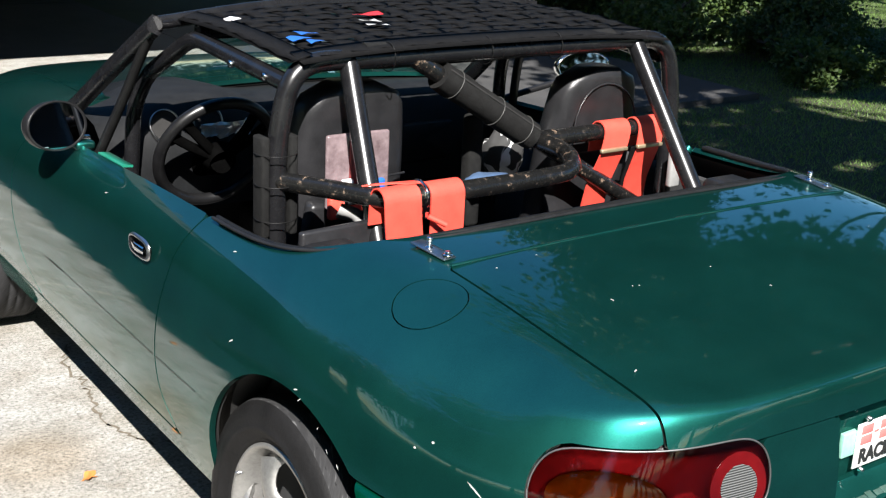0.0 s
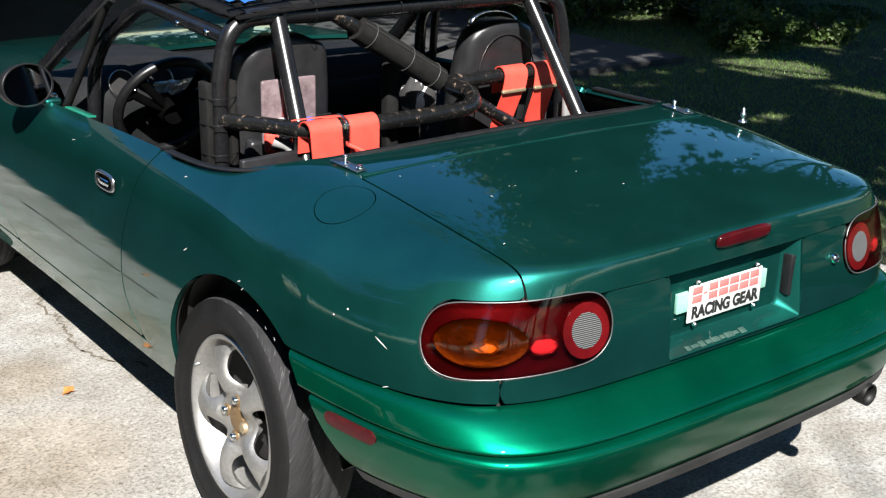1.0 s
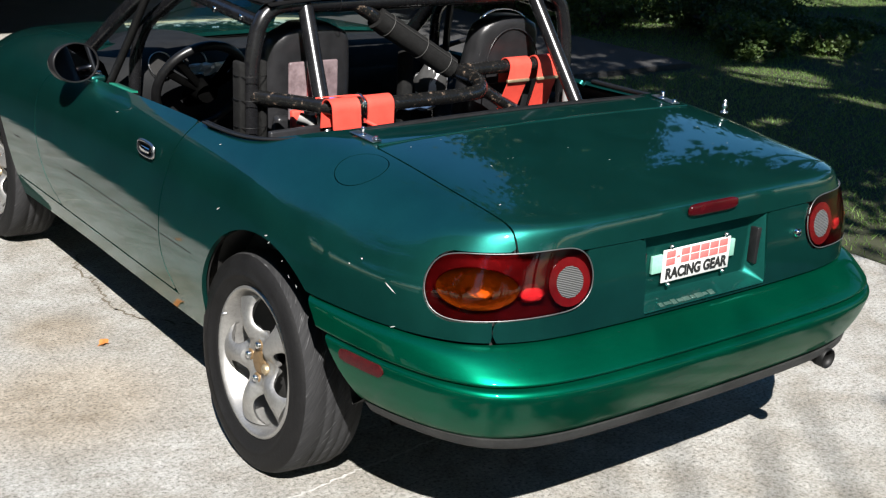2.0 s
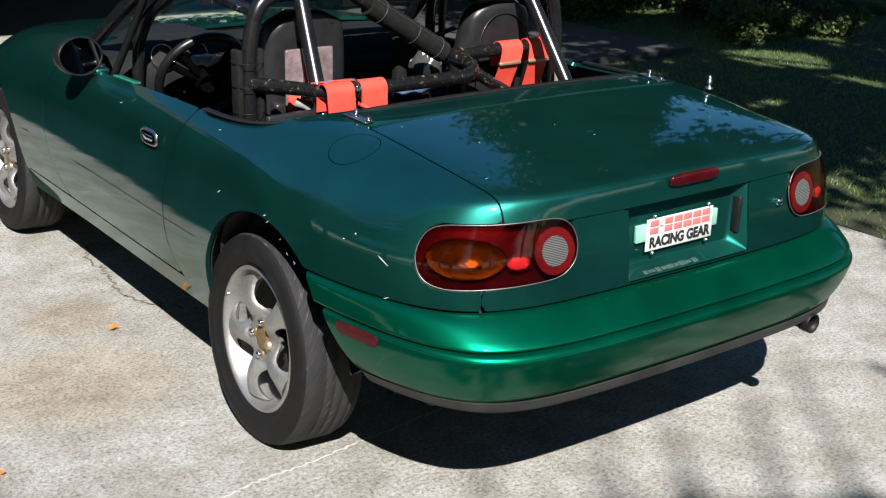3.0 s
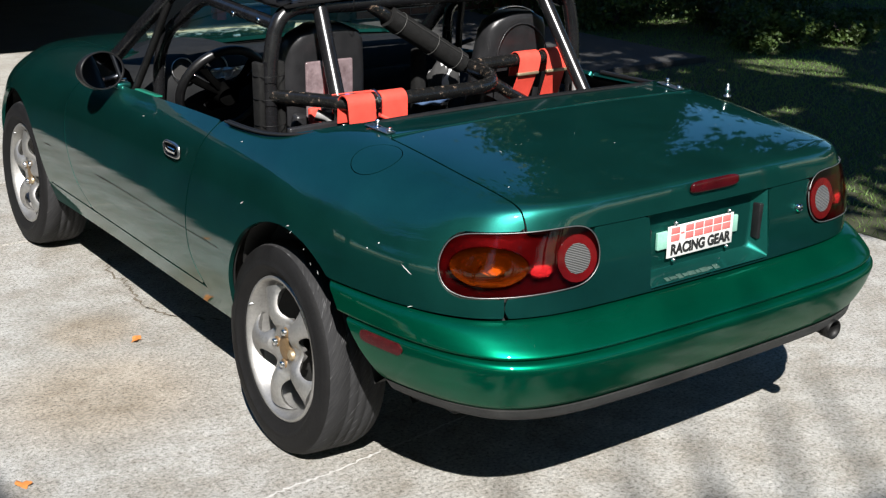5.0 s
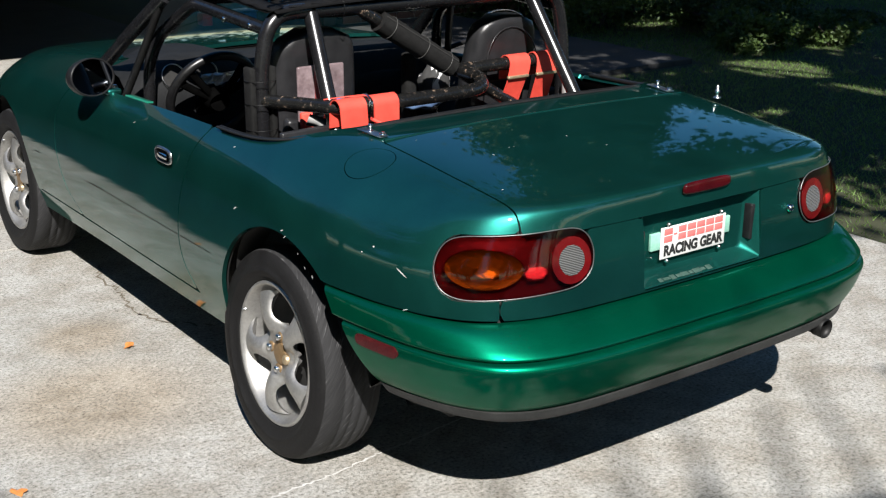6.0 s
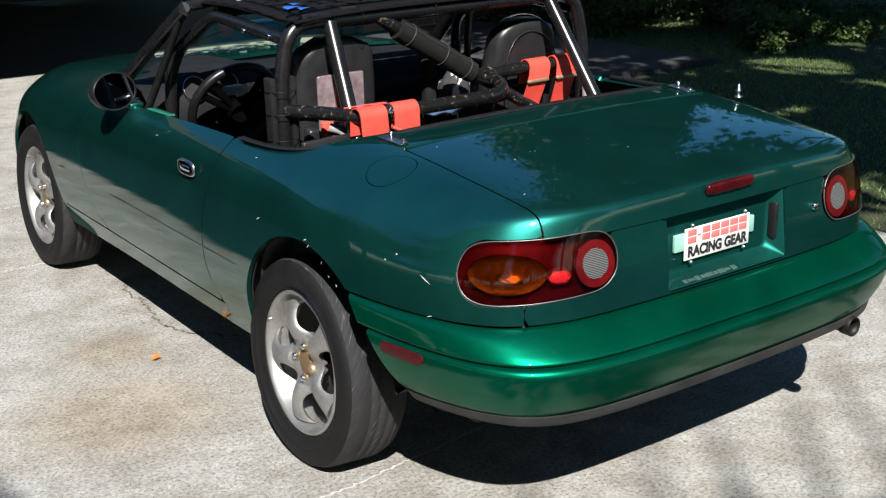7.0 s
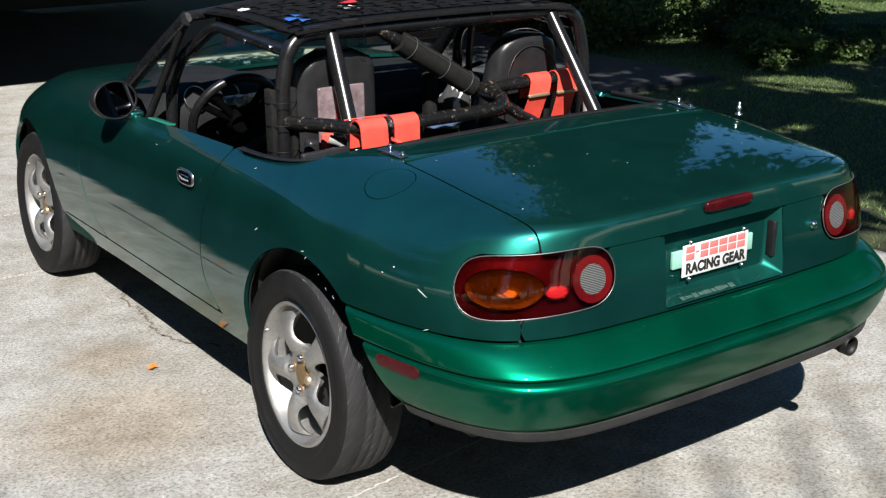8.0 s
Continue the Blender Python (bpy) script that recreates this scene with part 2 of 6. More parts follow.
INK_RED = material("faded_red_print", (0.68, 0.17, 0.16), 0.5)
INK_BLACK = material("black_lettering", (0.02, 0.02, 0.02), 0.5)
MIRROR = material("mirror_glass", (0.3, 0.33, 0.38), 0.02, 1.0)
WHITE_CHIP = material("bare_primer", (0.5, 0.53, 0.5), 0.7)
BARK = worn("bark", (0.045, 0.035, 0.027), (0.12, 0.095, 0.075), 7, (0.85, 0.95), relief=0.8)
LEAF_DARK = leaf_material("dark_leaf", (0.02, 0.042, 0.012), (0.06, 0.1, 0.026))
LEAF_LIGHT = leaf_material("light_leaf", (0.03, 0.06, 0.013), (0.085, 0.135, 0.033))
GRASS = leaf_material("grass_blade", (0.045, 0.095, 0.016), (0.20, 0.33, 0.08))
SOIL = worn("lawn_soil", (0.02, 0.022, 0.012), (0.05, 0.055, 0.022), 1.2, (0.9, 1.0), relief=0.6, fine=30)
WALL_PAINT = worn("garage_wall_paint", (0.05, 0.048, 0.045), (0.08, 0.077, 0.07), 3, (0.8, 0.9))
ROOF_SHINGLE = worn("roof_shingle", (0.06, 0.058, 0.055), (0.11, 0.105, 0.1), 6, (0.85, 0.95), relief=0.5)
BLUE_PLASTIC = worn("blue_plastic", (0.02, 0.1, 0.42), (0.03, 0.16, 0.55), 10, (0.3, 0.45))
RED_PLASTIC = worn("red_plastic", (0.5, 0.02, 0.02), (0.6, 0.03, 0.03), 10, (0.35, 0.5))
DRY_LEAF = worn("dry_leaf", (0.42, 0.13, 0.03), (0.6, 0.24, 0.06), 60, (0.6, 0.8))


def glass_material():
    """A thin pane: clear, with a mirror sheen that grows at a glance."""
    m = material("clear_glass", (1, 1, 1), 0.02)
    nt = m.node_tree
    t = nt.nodes.new("ShaderNodeBsdfTransparent")
    t.inputs["Color"].default_value = (0.86, 0.92, 0.9, 1)
    g = nt.nodes.new("ShaderNodeBsdfGlossy")
    g.inputs["Roughness"].default_value = 0.02
    f = nt.nodes.new("ShaderNodeFresnel")
    f.inputs["IOR"].default_value = 1.4
    s = nt.nodes.new("ShaderNodeMixShader")
    nt.links.new(f.outputs["Fac"], s.inputs["Fac"])
    nt.links.new(t.outputs["BSDF"], s.inputs[1])
    nt.links.new(g.outputs["BSDF"], s.inputs[2])
    nt.links.new(s.outputs["Shader"], nt.nodes["Material Output"].inputs["Surface"])
    return m


GLASS = glass_material()


# ---- mesh helpers ----
def part(name, bm, mat, parent=None, label="", smooth=True):
    me = bpy.data.meshes.new(name)
    if smooth:
        for f in bm.faces:
            f.smooth = True
    bm.to_mesh(me)
    bm.free()
    for m in mat if isinstance(mat, (list, tuple)) else (mat,):
        me.materials.append(m)
    ob = new(name, me)
    if parent:
        ob.parent = parent
    if label:
        tagged(ob, label)
    return ob


def empty(name, m=None):
    ob = new(name)
    ob.empty_display_size = 0.1
    if m is not None:
        ob.matrix_world = m
    return ob


def box(bm, lo, hi, bevel=0.0, m=None):
    ret = bmesh.ops.create_cube(bm, size=1)
    vs = ret["verts"]
    for v in vs:
        v.co = Vector([lo[i] + (v.co[i] + 0.5) * (hi[i] - lo[i]) for i in range(3)])
    if bevel:
        es = list({e for v in vs for e in v.link_edges})
        r = bmesh.ops.bevel(bm, geom=es, offset=bevel, segments=2, affect="EDGES", profile=0.5)
        vs = list({v for f in r["faces"] for v in f.verts} | {v for v in vs if v.is_valid})
    if m is not None:
        for v in vs:
            v.co = m @ v.co
    return vs


def boxed(lo, hi, bevel=0.0, m=None):
    bm = bmesh.new()
    box(bm, lo, hi, bevel, m)
    return bm


def smooth_path(points, n=8, closed=False):
    """Catmull-Rom through the points."""
    p = [Vector(q) for q in points]
    out = []
    k = len(p)
    for i in range(k if closed else k - 1):
        a = p[(i - 1) % k] if closed or i > 0 else p[0] * 2 - p[1]
        b, c = p[i], p[(i + 1) % k]
        d = p[(i + 2) % k] if closed or i + 2 < k else p[-1] * 2 - p[-2]
        for j in range(n):
            t = j / n
            out.append(0.5 * (2 * b + (c - a) * t + (2 * a - 5 * b + 4 * c - d) * t * t + (3 * b - a - 3 * c + d) * t ** 3))
    if not closed:
        out.append(p[-1])
    return out


def bent(points, radius, n=6):
    """A polyline whose inner corners are rounded to the radius."""
    p = [Vector(q) for q in points]
    out = [p[0]]
    for i in range(1, len(p) - 1):
        a, b, c = p[i - 1], p[i], p[i + 1]
        u, w = (a - b), (c - b)
        r = min(radius, u.length * 0.48, w.length * 0.48)
        u, w = b + u.normalized() * r, b + w.normalized() * r
        for j in range(n + 1):
            t = j / n
            out.append(u * (1 - t) ** 2 + b * 2 * t * (1 - t) + w * t * t)
    return out + [p[-1]]


def sweep(bm, path, radius, sides=12, closed=False, flat=None, caps=True):
    """A tube along the path; flat=(half width, half thickness, up) gives a strap."""
    k = len(path)
    rings = []
    up = Vector(flat[2]) if flat else Vector((0.31, 0.17, 0.93))
    for i, p in enumerate(path):
        a = path[(i - 1) % k] if closed or i else path[0]
        b = path[(i + 1) % k] if closed or i < k - 1 else path[-1]
        d = (b - a).normalized()
        x = d.cross(up).normalized()
        y = x.cross(d).normalized()
        ring = []
        for j in range(sides):
            t = 2 * math.pi * j / sides
            r = radius[i] if isinstance(radius, (list, tuple)) else radius
            if flat:
                c, s = math.cos(t), math.sin(t)
                q = max(abs(c), abs(s))
                ring.append(bm.verts.new(p + x * flat[0] * c / q + y * flat[1] * s / q))
            else:
                ring.append(bm.verts.new(p + (x * math.cos(t) + y * math.sin(t)) * r))
        rings.append(ring)
    for i in range(k if closed else k - 1):
        r0, r1 = rings[i], rings[(i + 1) % k]
        for j in range(sides):
            bm.faces.new((r0[j], r0[(j + 1) % sides], r1[(j + 1) % sides], r1[j]))
    if caps and not closed:
        for f in (bm.faces.new(rings[0][::-1]), bm.faces.new(rings[-1])):
            for e in f.edges:
                e.smooth = False
    return rings


def tube(path, radius, sides=12, closed=False, flat=None):
    bm = bmesh.new()
    sweep(bm, [Vector(p) for p in path], radius, sides, closed, flat)
    bmesh.ops.recalc_face_normals(bm, faces=bm.faces)
    return bm


def lathe(profile, steps=48, axis="X"):
    """Turns (along, radius) pairs round the axis."""
    bm = bmesh.new()
    rings = []
    for a, r in profile:
        ring = []
        for i in range(steps):
            t = 2 * math.pi * i / steps
            c, s = r * math.cos(t), r * math.sin(t)
            ring.append(bm.verts.new((a, c, s) if axis == "X" else (c, a, s) if axis == "Y" else (c, s, a)))
        rings.append(ring)
    for r0, r1 in zip(rings, rings[1:]):
        for i in range(steps):
            bm.faces.new((r0[i], r0[(i + 1) % steps], r1[(i + 1) % steps], r1[i]))
    bmesh.ops.recalc_face_normals(bm, faces=bm.faces)
    return bm


def sharpen(bm, degrees=35):
    for e in bm.edges:
        if len(e.link_faces) == 2 and e.calc_face_angle(0) > radians(degrees):
            e.smooth = False
    return bm


# ---- ground ----
def crack_mesh(points, w, seed, wander=0.003):
    """A ragged sliver that follows the points on the slab."""
    rng = random.Random(seed)
    path = smooth_path(points, 10)
    bm = bmesh.new()
    rows = []
    along = (path[-1] - path[0]).normalized()
    side = Vector((-along.y, along.x, 0))
    for p in path:
        j = Vector((rng.gauss(0, wander), rng.gauss(0, wander), 0))
        ww = w * rng.uniform(0.3, 1.3)
        rows.append((bm.verts.new(p + j - side * ww), bm.verts.new(p + j + side * ww)))
    for a, b in zip(rows, rows[1:]):
        bm.faces.new((a[0], a[1], b[1], b[0]))
    return bm


def slab(x0, x1, y0, y1, z=0.0):
    bm = bmesh.new()
    box(bm, (x0 + 0.006, y0 + 0.006, z - 0.12), (x1 - 0.006, y1 - 0.006, z), 0.006)
    return bm


ground_bm = bmesh.new()
n = 60
vs = [[ground_bm.verts.new((-220 + 440 * i / n, -220 + 440 * j / n, -0.045)) for j in range(n + 1)] for i in range(n + 1)]
for i in range(n):
    for j in range(n):
        ground_bm.faces.new((vs[i][j], vs[i + 1][j], vs[i + 1][j + 1], vs[i][j + 1]))
tagged(part("ground", ground_bm, SOIL), "dark soil and thin grass round the driveway", "ground", kind="structure")

driveway = tagged(empty("driveway"), "sunlit pale concrete driveway slabs with open joints", "driveway", kind="structure")
JOINTS_Y = [-9.0, -5.2, -2.7, 2.29, 3.29, 5.2, 7.2, 10.0, 13.0]
JOINTS_X = [-3.9, -1.9, 2.35]
for x0, x1 in zip(JOINTS_X, JOINTS_X[1:]):
    for y0, y1 in zip(JOINTS_Y, JOINTS_Y[1:]):
        if x0 < -3 and y0 < 2.2:
            continue  # left out of this unseen strip, so dark soil darkens the flank's reflection
        # past y = 7 the carport's shade is put into the slab colour
        part("concrete_slab", slab(x0, x1, y0, y1), SHADED_PAVING if y0 > 7 else CONCRETE, driveway, smooth=False)
# side paving, with its shade in the dark base colour
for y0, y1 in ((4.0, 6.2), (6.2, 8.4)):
    part("concrete_slab", slab(2.35, 5.4, y0, y1), SHADED_PAVING, driveway, smooth=False)
PALE_FILLER = worn("pale_joint_filler", (0.42, 0.41, 0.39), (0.62, 0.61, 0.58), 30, (0.8, 0.9), relief=0.5)
bm = crack_mesh([(-1.88 + 0.109 * k, -0.194 + 0.114 * (-1.311 + 0.109 * k) + 0.004 * math.sin(k * 2.3), 0.0014) for k in range(21)], 0.0045, 5)
part("crack_filler", bm, PALE_FILLER, driveway, "pale worn crack filler across the slab")


# ---- the car: its outer skin ----
# Origin on the ground below the rear axle; x to the car's right, y ahead.
Y_REAR, Y_FRONT = 0.0, 2.14


def spline(table, t):
    """Smooth interpolation through a table of (t, value), vectorised."""
    xs = np.array([p[0] for p in table], float)
    ys = np.array([p[1] for p in table], float)
    d = np.gradient(ys, xs)
    t = np.clip(t, xs[0], xs[-1])
    i = np.clip(np.searchsorted(xs, t) - 1, 0, len(xs) - 2)
    h = xs[i + 1] - xs[i]
    u = (t - xs[i]) / h
    return (2 * u**3 - 3 * u**2 + 1) * ys[i] + (u**3 - 2 * u**2 + u) * h * d[i] + (3 * u**2 - 2 * u**3) * ys[i + 1] + (u**3 - u**2) * h * d[i + 1]


SPINE = [(-0.95, 0.856), (-0.8, 0.874), (-0.6, 0.899), (-0.4, 0.918), (-0.2, 0.933), (0.0, 0.941), (0.4, 0.945), (1.0, 0.935), (1.5, 0.92), (2.2, 0.87), (2.8, 0.76), (3.1, 0.66)]
WAIST = [(-1.0, 1.0), (0.0, 1.0), (0.6, 0.995), (1.2, 0.985), (1.7, 0.975), (2.3, 0.965), (3.1, 0.95)]
# half width, rear reach, level, fall below the deck line at the side and at the tail
BODY = [
    (0.795, 0.815, 0.275, 0.638, 0.594),
    (0.822, 0.832, 0.36, 0.553, 0.509),
    (0.841, 0.842, 0.46, 0.453, 0.409),
    (0.846, 0.850, 0.56, 0.353, 0.309),
    (0.843, 0.850, 0.64, 0.273, 0.229),
    (0.834, 0.846, 0.71, 0.203, 0.158),
    (0.819, 0.838, 0.765, 0.146, 0.102),
    (0.795, 0.832, 0.81, 0.103, 0.056),
    (0.765, 0.827, 0.842, 0.072, 0.019),
    (0.730, 0.821, 0.862, 0.047, 0.0055),
    (0.690, 0.806, 0.878, 0.026, 0.001),
    (0.640, 0.768, 0.89, 0.011, 0),
    (0.575, 0.700, 0.9, 0.003, 0),
    (0.460, 0.590, 0.9, 0, 0),
    (0.310, 0.450, 0.9, 0, 0),
    (0.160, 0.320, 0.9, 0, 0),
    (0.0, 0.200, 0.9, 0, 0),
]
BUMPER = [
    (0.775, 0.868, 0.379, 0, 0),
    (0.802, 0.889, 0.383, 0, 0),
    (0.824, 0.906, 0.400, 0, 0),
    (0.838, 0.921, 0.428, 0, 0),
    (0.847, 0.934, 0.458, 0, 0),
    (0.852, 0.944, 0.488, 0, 0),
    (0.853, 0.950, 0.512, 0, 0),
    (0.851, 0.943, 0.526, 0, 0),
    (0.842, 0.928, 0.533, 0, 0),
    (0.850, 0.937, 0.540, 0, 0),
    (0.850, 0.927, 0.552, 0, 0),
    (0.849, 0.909, 0.566, 0, 0),
    (0.848, 0.890, 0.579, 0, 0),
    (0.845, 0.872, 0.590, 0, 0),
    (0.838, 0.856, 0.598, 0, 0),
    (0.828, 0.840, 0.603, 0, 0),
]


# plan of the tail, from the middle round the corner to the side, as shares of half width and reach
PLAN = [(0, 1), (0.14, 0.999), (0.28, 0.997), (0.42, 0.992), (0.55, 0.983), (0.65, 0.966), (0.74, 0.932), (0.82, 0.872), (0.88, 0.785), (0.93, 0.655), (0.965, 0.49), (0.988, 0.29), (0.998, 0.12), (1, 0)]
PLAN_BUMPER = [(0, 1), (0.14, 0.999), (0.28, 0.997), (0.42, 0.993), (0.55, 0.985), (0.65, 0.971), (0.74, 0.945), (0.82, 0.898), (0.885, 0.815), (0.935, 0.69), (0.968, 0.53), (0.989, 0.33), (0.998, 0.14), (1, 0)]


def run_of(plan):
    run = [0.0]
    for (a, b), (c, d) in zip(plan, plan[1:]):
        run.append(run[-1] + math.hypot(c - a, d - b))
    k = run[-1]
    return [(t / k, p[0]) for t, p in zip(run, plan)], [(t / k, p[1]) for t, p in zip(run, plan)]


RUNS = {"body": run_of(PLAN), "bumper": run_of(PLAN_BUMPER)}


def deck_z(x, y):
    return spline(SPINE, y) - 0.03 * x * x


def skin(table, columns, fine=5, plan="body"):
    """Grid of points of the left half (x from 0 to minus): columns are (kind, value), rows go up the table."""
    t = np.array(table)
    v = np.linspace(0, len(table) - 1, (len(table) - 1) * fine + 1)
    cols = [spline(list(enumerate(t[:, k])), v) for k in range(5)]
    a, r, lev, fall_side, fall_tail = cols
    a = np.maximum(a, 0)
    high = np.clip(v - 5, 0, 1) if table is BODY else np.zeros_like(v)
    high = high * high * (3 - 2 * high)
    grid = []
    for kind, u in columns:
        tail = 0.0
        if kind == "rear":
            x = a * spline(RUNS[plan][0], u)
            y = Y_REAR - (Y_REAR + r) * spline(RUNS[plan][1], u)
            tail = min(1, max(0, (float(spline(RUNS[plan][1], u)) - 0.6) / 0.36))
            tail = tail * tail * (3 - 2 * tail)
        elif kind == "side":
            x, y = a * 1.0, np.full_like(a, u)
        else:
            reach = 0.91 - (0.846 - a) * 0.9
            soft = np.clip((v - 1) / 10, 0, 1)
            n = 2.9 - 0.75 * soft * soft * (3 - 2 * soft)
            x = a * max(math.cos(u), 0) ** (2 / n)
            y = Y_FRONT + np.maximum(reach, 0.05) * math.sin(u) ** (2 / n)
        x = x * spline(WAIST, y)
        zd = deck_z(x, y) - fall_side * (1 - tail) - fall_tail * tail
        low = lev * np.where(y > 1.0, np.minimum(1, (deck_z(x, y) - 0.203) / 0.708), 1.0)
        z = high * zd + (1 - high) * low
        grid.append(np.stack([-x, y, z], 1))
    return np.array(grid)


REAR = [("rear", u) for u in np.linspace(0, 1, 90)]
SIDE = [("side", u) for u in np.linspace(0.0, Y_FRONT, 150)[1:]]
NOSE = [("nose", u) for u in np.linspace(0, math.pi / 2, 40)[1:]]
GRID_BODY = skin(BODY, REAR + SIDE + NOSE)
GRID_BUMPER = skin(BUMPER, REAR + SIDE[:4], plan="bumper")


def border_path(bm):
    """The longest edge loop of an open sheet, in order."""
    nxt = {}
    for e in bm.edges:
        if len(e.link_faces) == 1:
            for a, b in ((e.verts[0], e.verts[1]), (e.verts[1], e.verts[0])):
                nxt.setdefault(a, []).append(b)
    best = []
    seen = set()
    for v in nxt:
        if v in seen:
            continue
        loop, last, cur = [v], None, v
        while True:
            seen.add(cur)
            step = [w for w in nxt[cur] if w is not last and (w not in seen or w is v)]
            if not step or (step[0] is v and len(loop) > 2):
                break
            last, cur = cur, step[0]
            if cur is v:
                break
            loop.append(cur)
        if len(loop) > len(best):
            best = loop
    return [w.co.copy() for w in best]


def panel(grids_sides, keep, flange=0.014, lift=0.0):
    """Part of the skin where keep(points) is positive, with turned-in edges."""
    bm = bmesh.new()
    for grid, sign in grids_sides:
        f = keep(grid)
        near = (f[:-1, :-1] > 0) | (f[1:, :-1] > 0) | (f[1:, 1:] > 0) | (f[:-1, 1:] > 0)
        made = {}

        def vert(key, co):
            if key not in made:
                made[key] = bm.verts.new((co[0] * sign, co[1], co[2]))
            return made[key]

        for i, j in np.argwhere(near):
            ring = [(i, j), (i + 1, j), (i + 1, j + 1), (i, j + 1)]
            out = []
            for n in range(4):
                p, q = ring[n], ring[(n + 1) % 4]
                fp, fq = f[p], f[q]
                if fp > 0:
                    out.append(vert(p, grid[p]))
                if (fp > 0) != (fq > 0):
                    lo, hi = min(p, q), max(p, q)
                    t = f[lo] / (f[lo] - f[hi])
                    out.append(vert((lo, hi), grid[lo] + (grid[hi] - grid[lo]) * t))
            uniq = []
            for w in out:
                if w not in uniq:
                    uniq.append(w)
            if len(uniq) > 2:
                try:
                    bm.faces.new(uniq if sign > 0 else uniq[::-1])
                except ValueError:
                    pass
    bmesh.ops.remove_doubles(bm, verts=bm.verts, dist=2e-4)
    bmesh.ops.dissolve_degenerate(bm, dist=1e-5, edges=bm.edges)
    bm.normal_update()
    up = sum((fc.normal.dot(fc.calc_center_median() - Vector((0, 1.0, 0.3))) * fc.calc_area() for fc in bm.faces))
    if up < 0:
        bmesh.ops.reverse_faces(bm, faces=bm.faces)
        bm.normal_update()
    if lift:
        for v in bm.verts:
            v.co += v.normal * lift
    if flange:
        edge = [e for e in bm.edges if len(e.link_faces) == 1]
        normal = {v.co.copy().freeze(): v.normal.copy() for e in edge for v in e.verts}
        ret = bmesh.ops.extrude_edge_only(bm, edges=edge)
        for v in [g for g in ret["geom"] if isinstance(g, bmesh.types.BMVert)]:
            n = normal.get(v.co.copy().freeze())
            if n:
                v.co -= n * flange
        for e in edge:
            e.smooth = False
    return bm


LEFT, RIGHT = 1, -1
ARCH_R, ARCH_Z = 0.348, 0.318


def rear_arch(p):
    """Positive outside the rear wheel opening, which is cut back behind the tyre."""
    y, z = p[..., 1], p[..., 2]
    round_part = np.hypot(y + 0.082, z - 0.343) - 0.346
    slant = (-0.395 - 0.75 * (0.54 - z) - y) * 0.8
    return np.where((y < -0.1) & (z < 0.54), np.minimum(np.maximum(round_part, -0.5), slant), round_part)


def arch(p):
    """Positive outside the wheel openings."""
    rear = rear_arch(p)
    front = np.hypot(p[..., 1] - 2.275, p[..., 2] - ARCH_Z) - ARCH_R
    return np.where((np.abs(p[..., 0]) > 0.55) & (p[..., 2] < 0.72), np.minimum(rear, front), 0.2)


def cockpit(p):
    """Positive outside the open cockpit."""
    x, y = np.abs(p[..., 0]), p[..., 1]
    n = 5.0
    rear = (x / 0.748) ** n + (np.maximum(0.55 - y, 0) / 0.632) ** n
    f = (rear ** (1 / n) - 1) * 0.6
    return np.where(p[..., 2] > 0.7, np.maximum(f, y - (1.56 - 0.25 * x * x)), 0.2)


def door_line(z):
    return spline([(0.25, 0.40), (0.35, 0.455), (0.42, 0.505), (0.5, 0.522), (0.6, 0.512), (0.72, 0.478), (0.8, 0.452), (0.86, 0.432), (0.95, 0.42)], z)


def door_front(z):
    return spline([(0.25, 1.40), (0.35, 1.43), (0.42, 1.52), (0.5, 1.575), (0.62, 1.615), (0.74, 1.60), (0.86, 1.52), (0.95, 1.5)], z)


# run along the skin from the middle of the tail, read off by the bearing from a point inside the corner
CORNER = (0.45, -0.45)
_row = GRID_BODY[: len(REAR), 26]
_arc = np.concatenate([[0], np.cumsum(np.hypot(np.diff(_row[:, 0]), np.diff(_row[:, 1])))])
_bearing = np.arctan2(-_row[:, 0] - CORNER[0], -(_row[:, 1] - CORNER[1]))


def lamp_s(p):
    return np.interp(np.arctan2(np.abs(p[..., 0]) - CORNER[0], -(p[..., 1] - CORNER[1])), _bearing, _arc)


LAMP_IN, LAMP_OUT = 0.387, float(np.interp(math.atan2(0.748 - CORNER[0], 0.665 + CORNER[1]), _bearing, _arc))


def lamp_sd(p):
    """Signed distance outside the rounded tail lamp outline, measured along the skin."""
    s, z = lamp_s(p), p[..., 2]
    mid, half = (LAMP_IN + LAMP_OUT) / 2, (LAMP_OUT - LAMP_IN) / 2
    zc = 0.744 - 0.020 * (s - LAMP_IN) / 0.48
    q0, q1 = np.abs(s - mid) - half + 0.070, np.abs(z - zc) - 0.074 + 0.070
    d = np.hypot(np.maximum(q0, 0), np.maximum(q1, 0)) + np.minimum(np.maximum(q0, q1), 0) - 0.070
    return np.where((p[..., 1] < -0.3) & (z < 0.86), d, 0.3)


GAP = 0.0028
FUEL = (-0.662, -0.281, 0.8925)


def fuel_sd(p):
    return np.where(p[..., 2] > 0.8, np.sqrt(((p - np.array(FUEL)) ** 2).sum(-1)) - 0.069, 0.3)


def f_lid(p):
    x, y, z = np.abs(p[..., 0]), p[..., 1], p[..., 2]
    return np.minimum(np.minimum(0.574 - x, -0.213 - y), z - 0.802 + 0.0 * x)


def f_recess(p):
    x, y, z = np.abs(p[..., 0]), p[..., 1], p[..., 2]
    q0, q1 = x - 0.222 + 0.004, np.abs(z - 0.7150) - 0.0980 + 0.004
    return -(np.hypot(np.maximum(q0, 0), np.maximum(q1, 0)) + np.minimum(np.maximum(q0, q1), 0) - 0.004) - (y > -0.5)


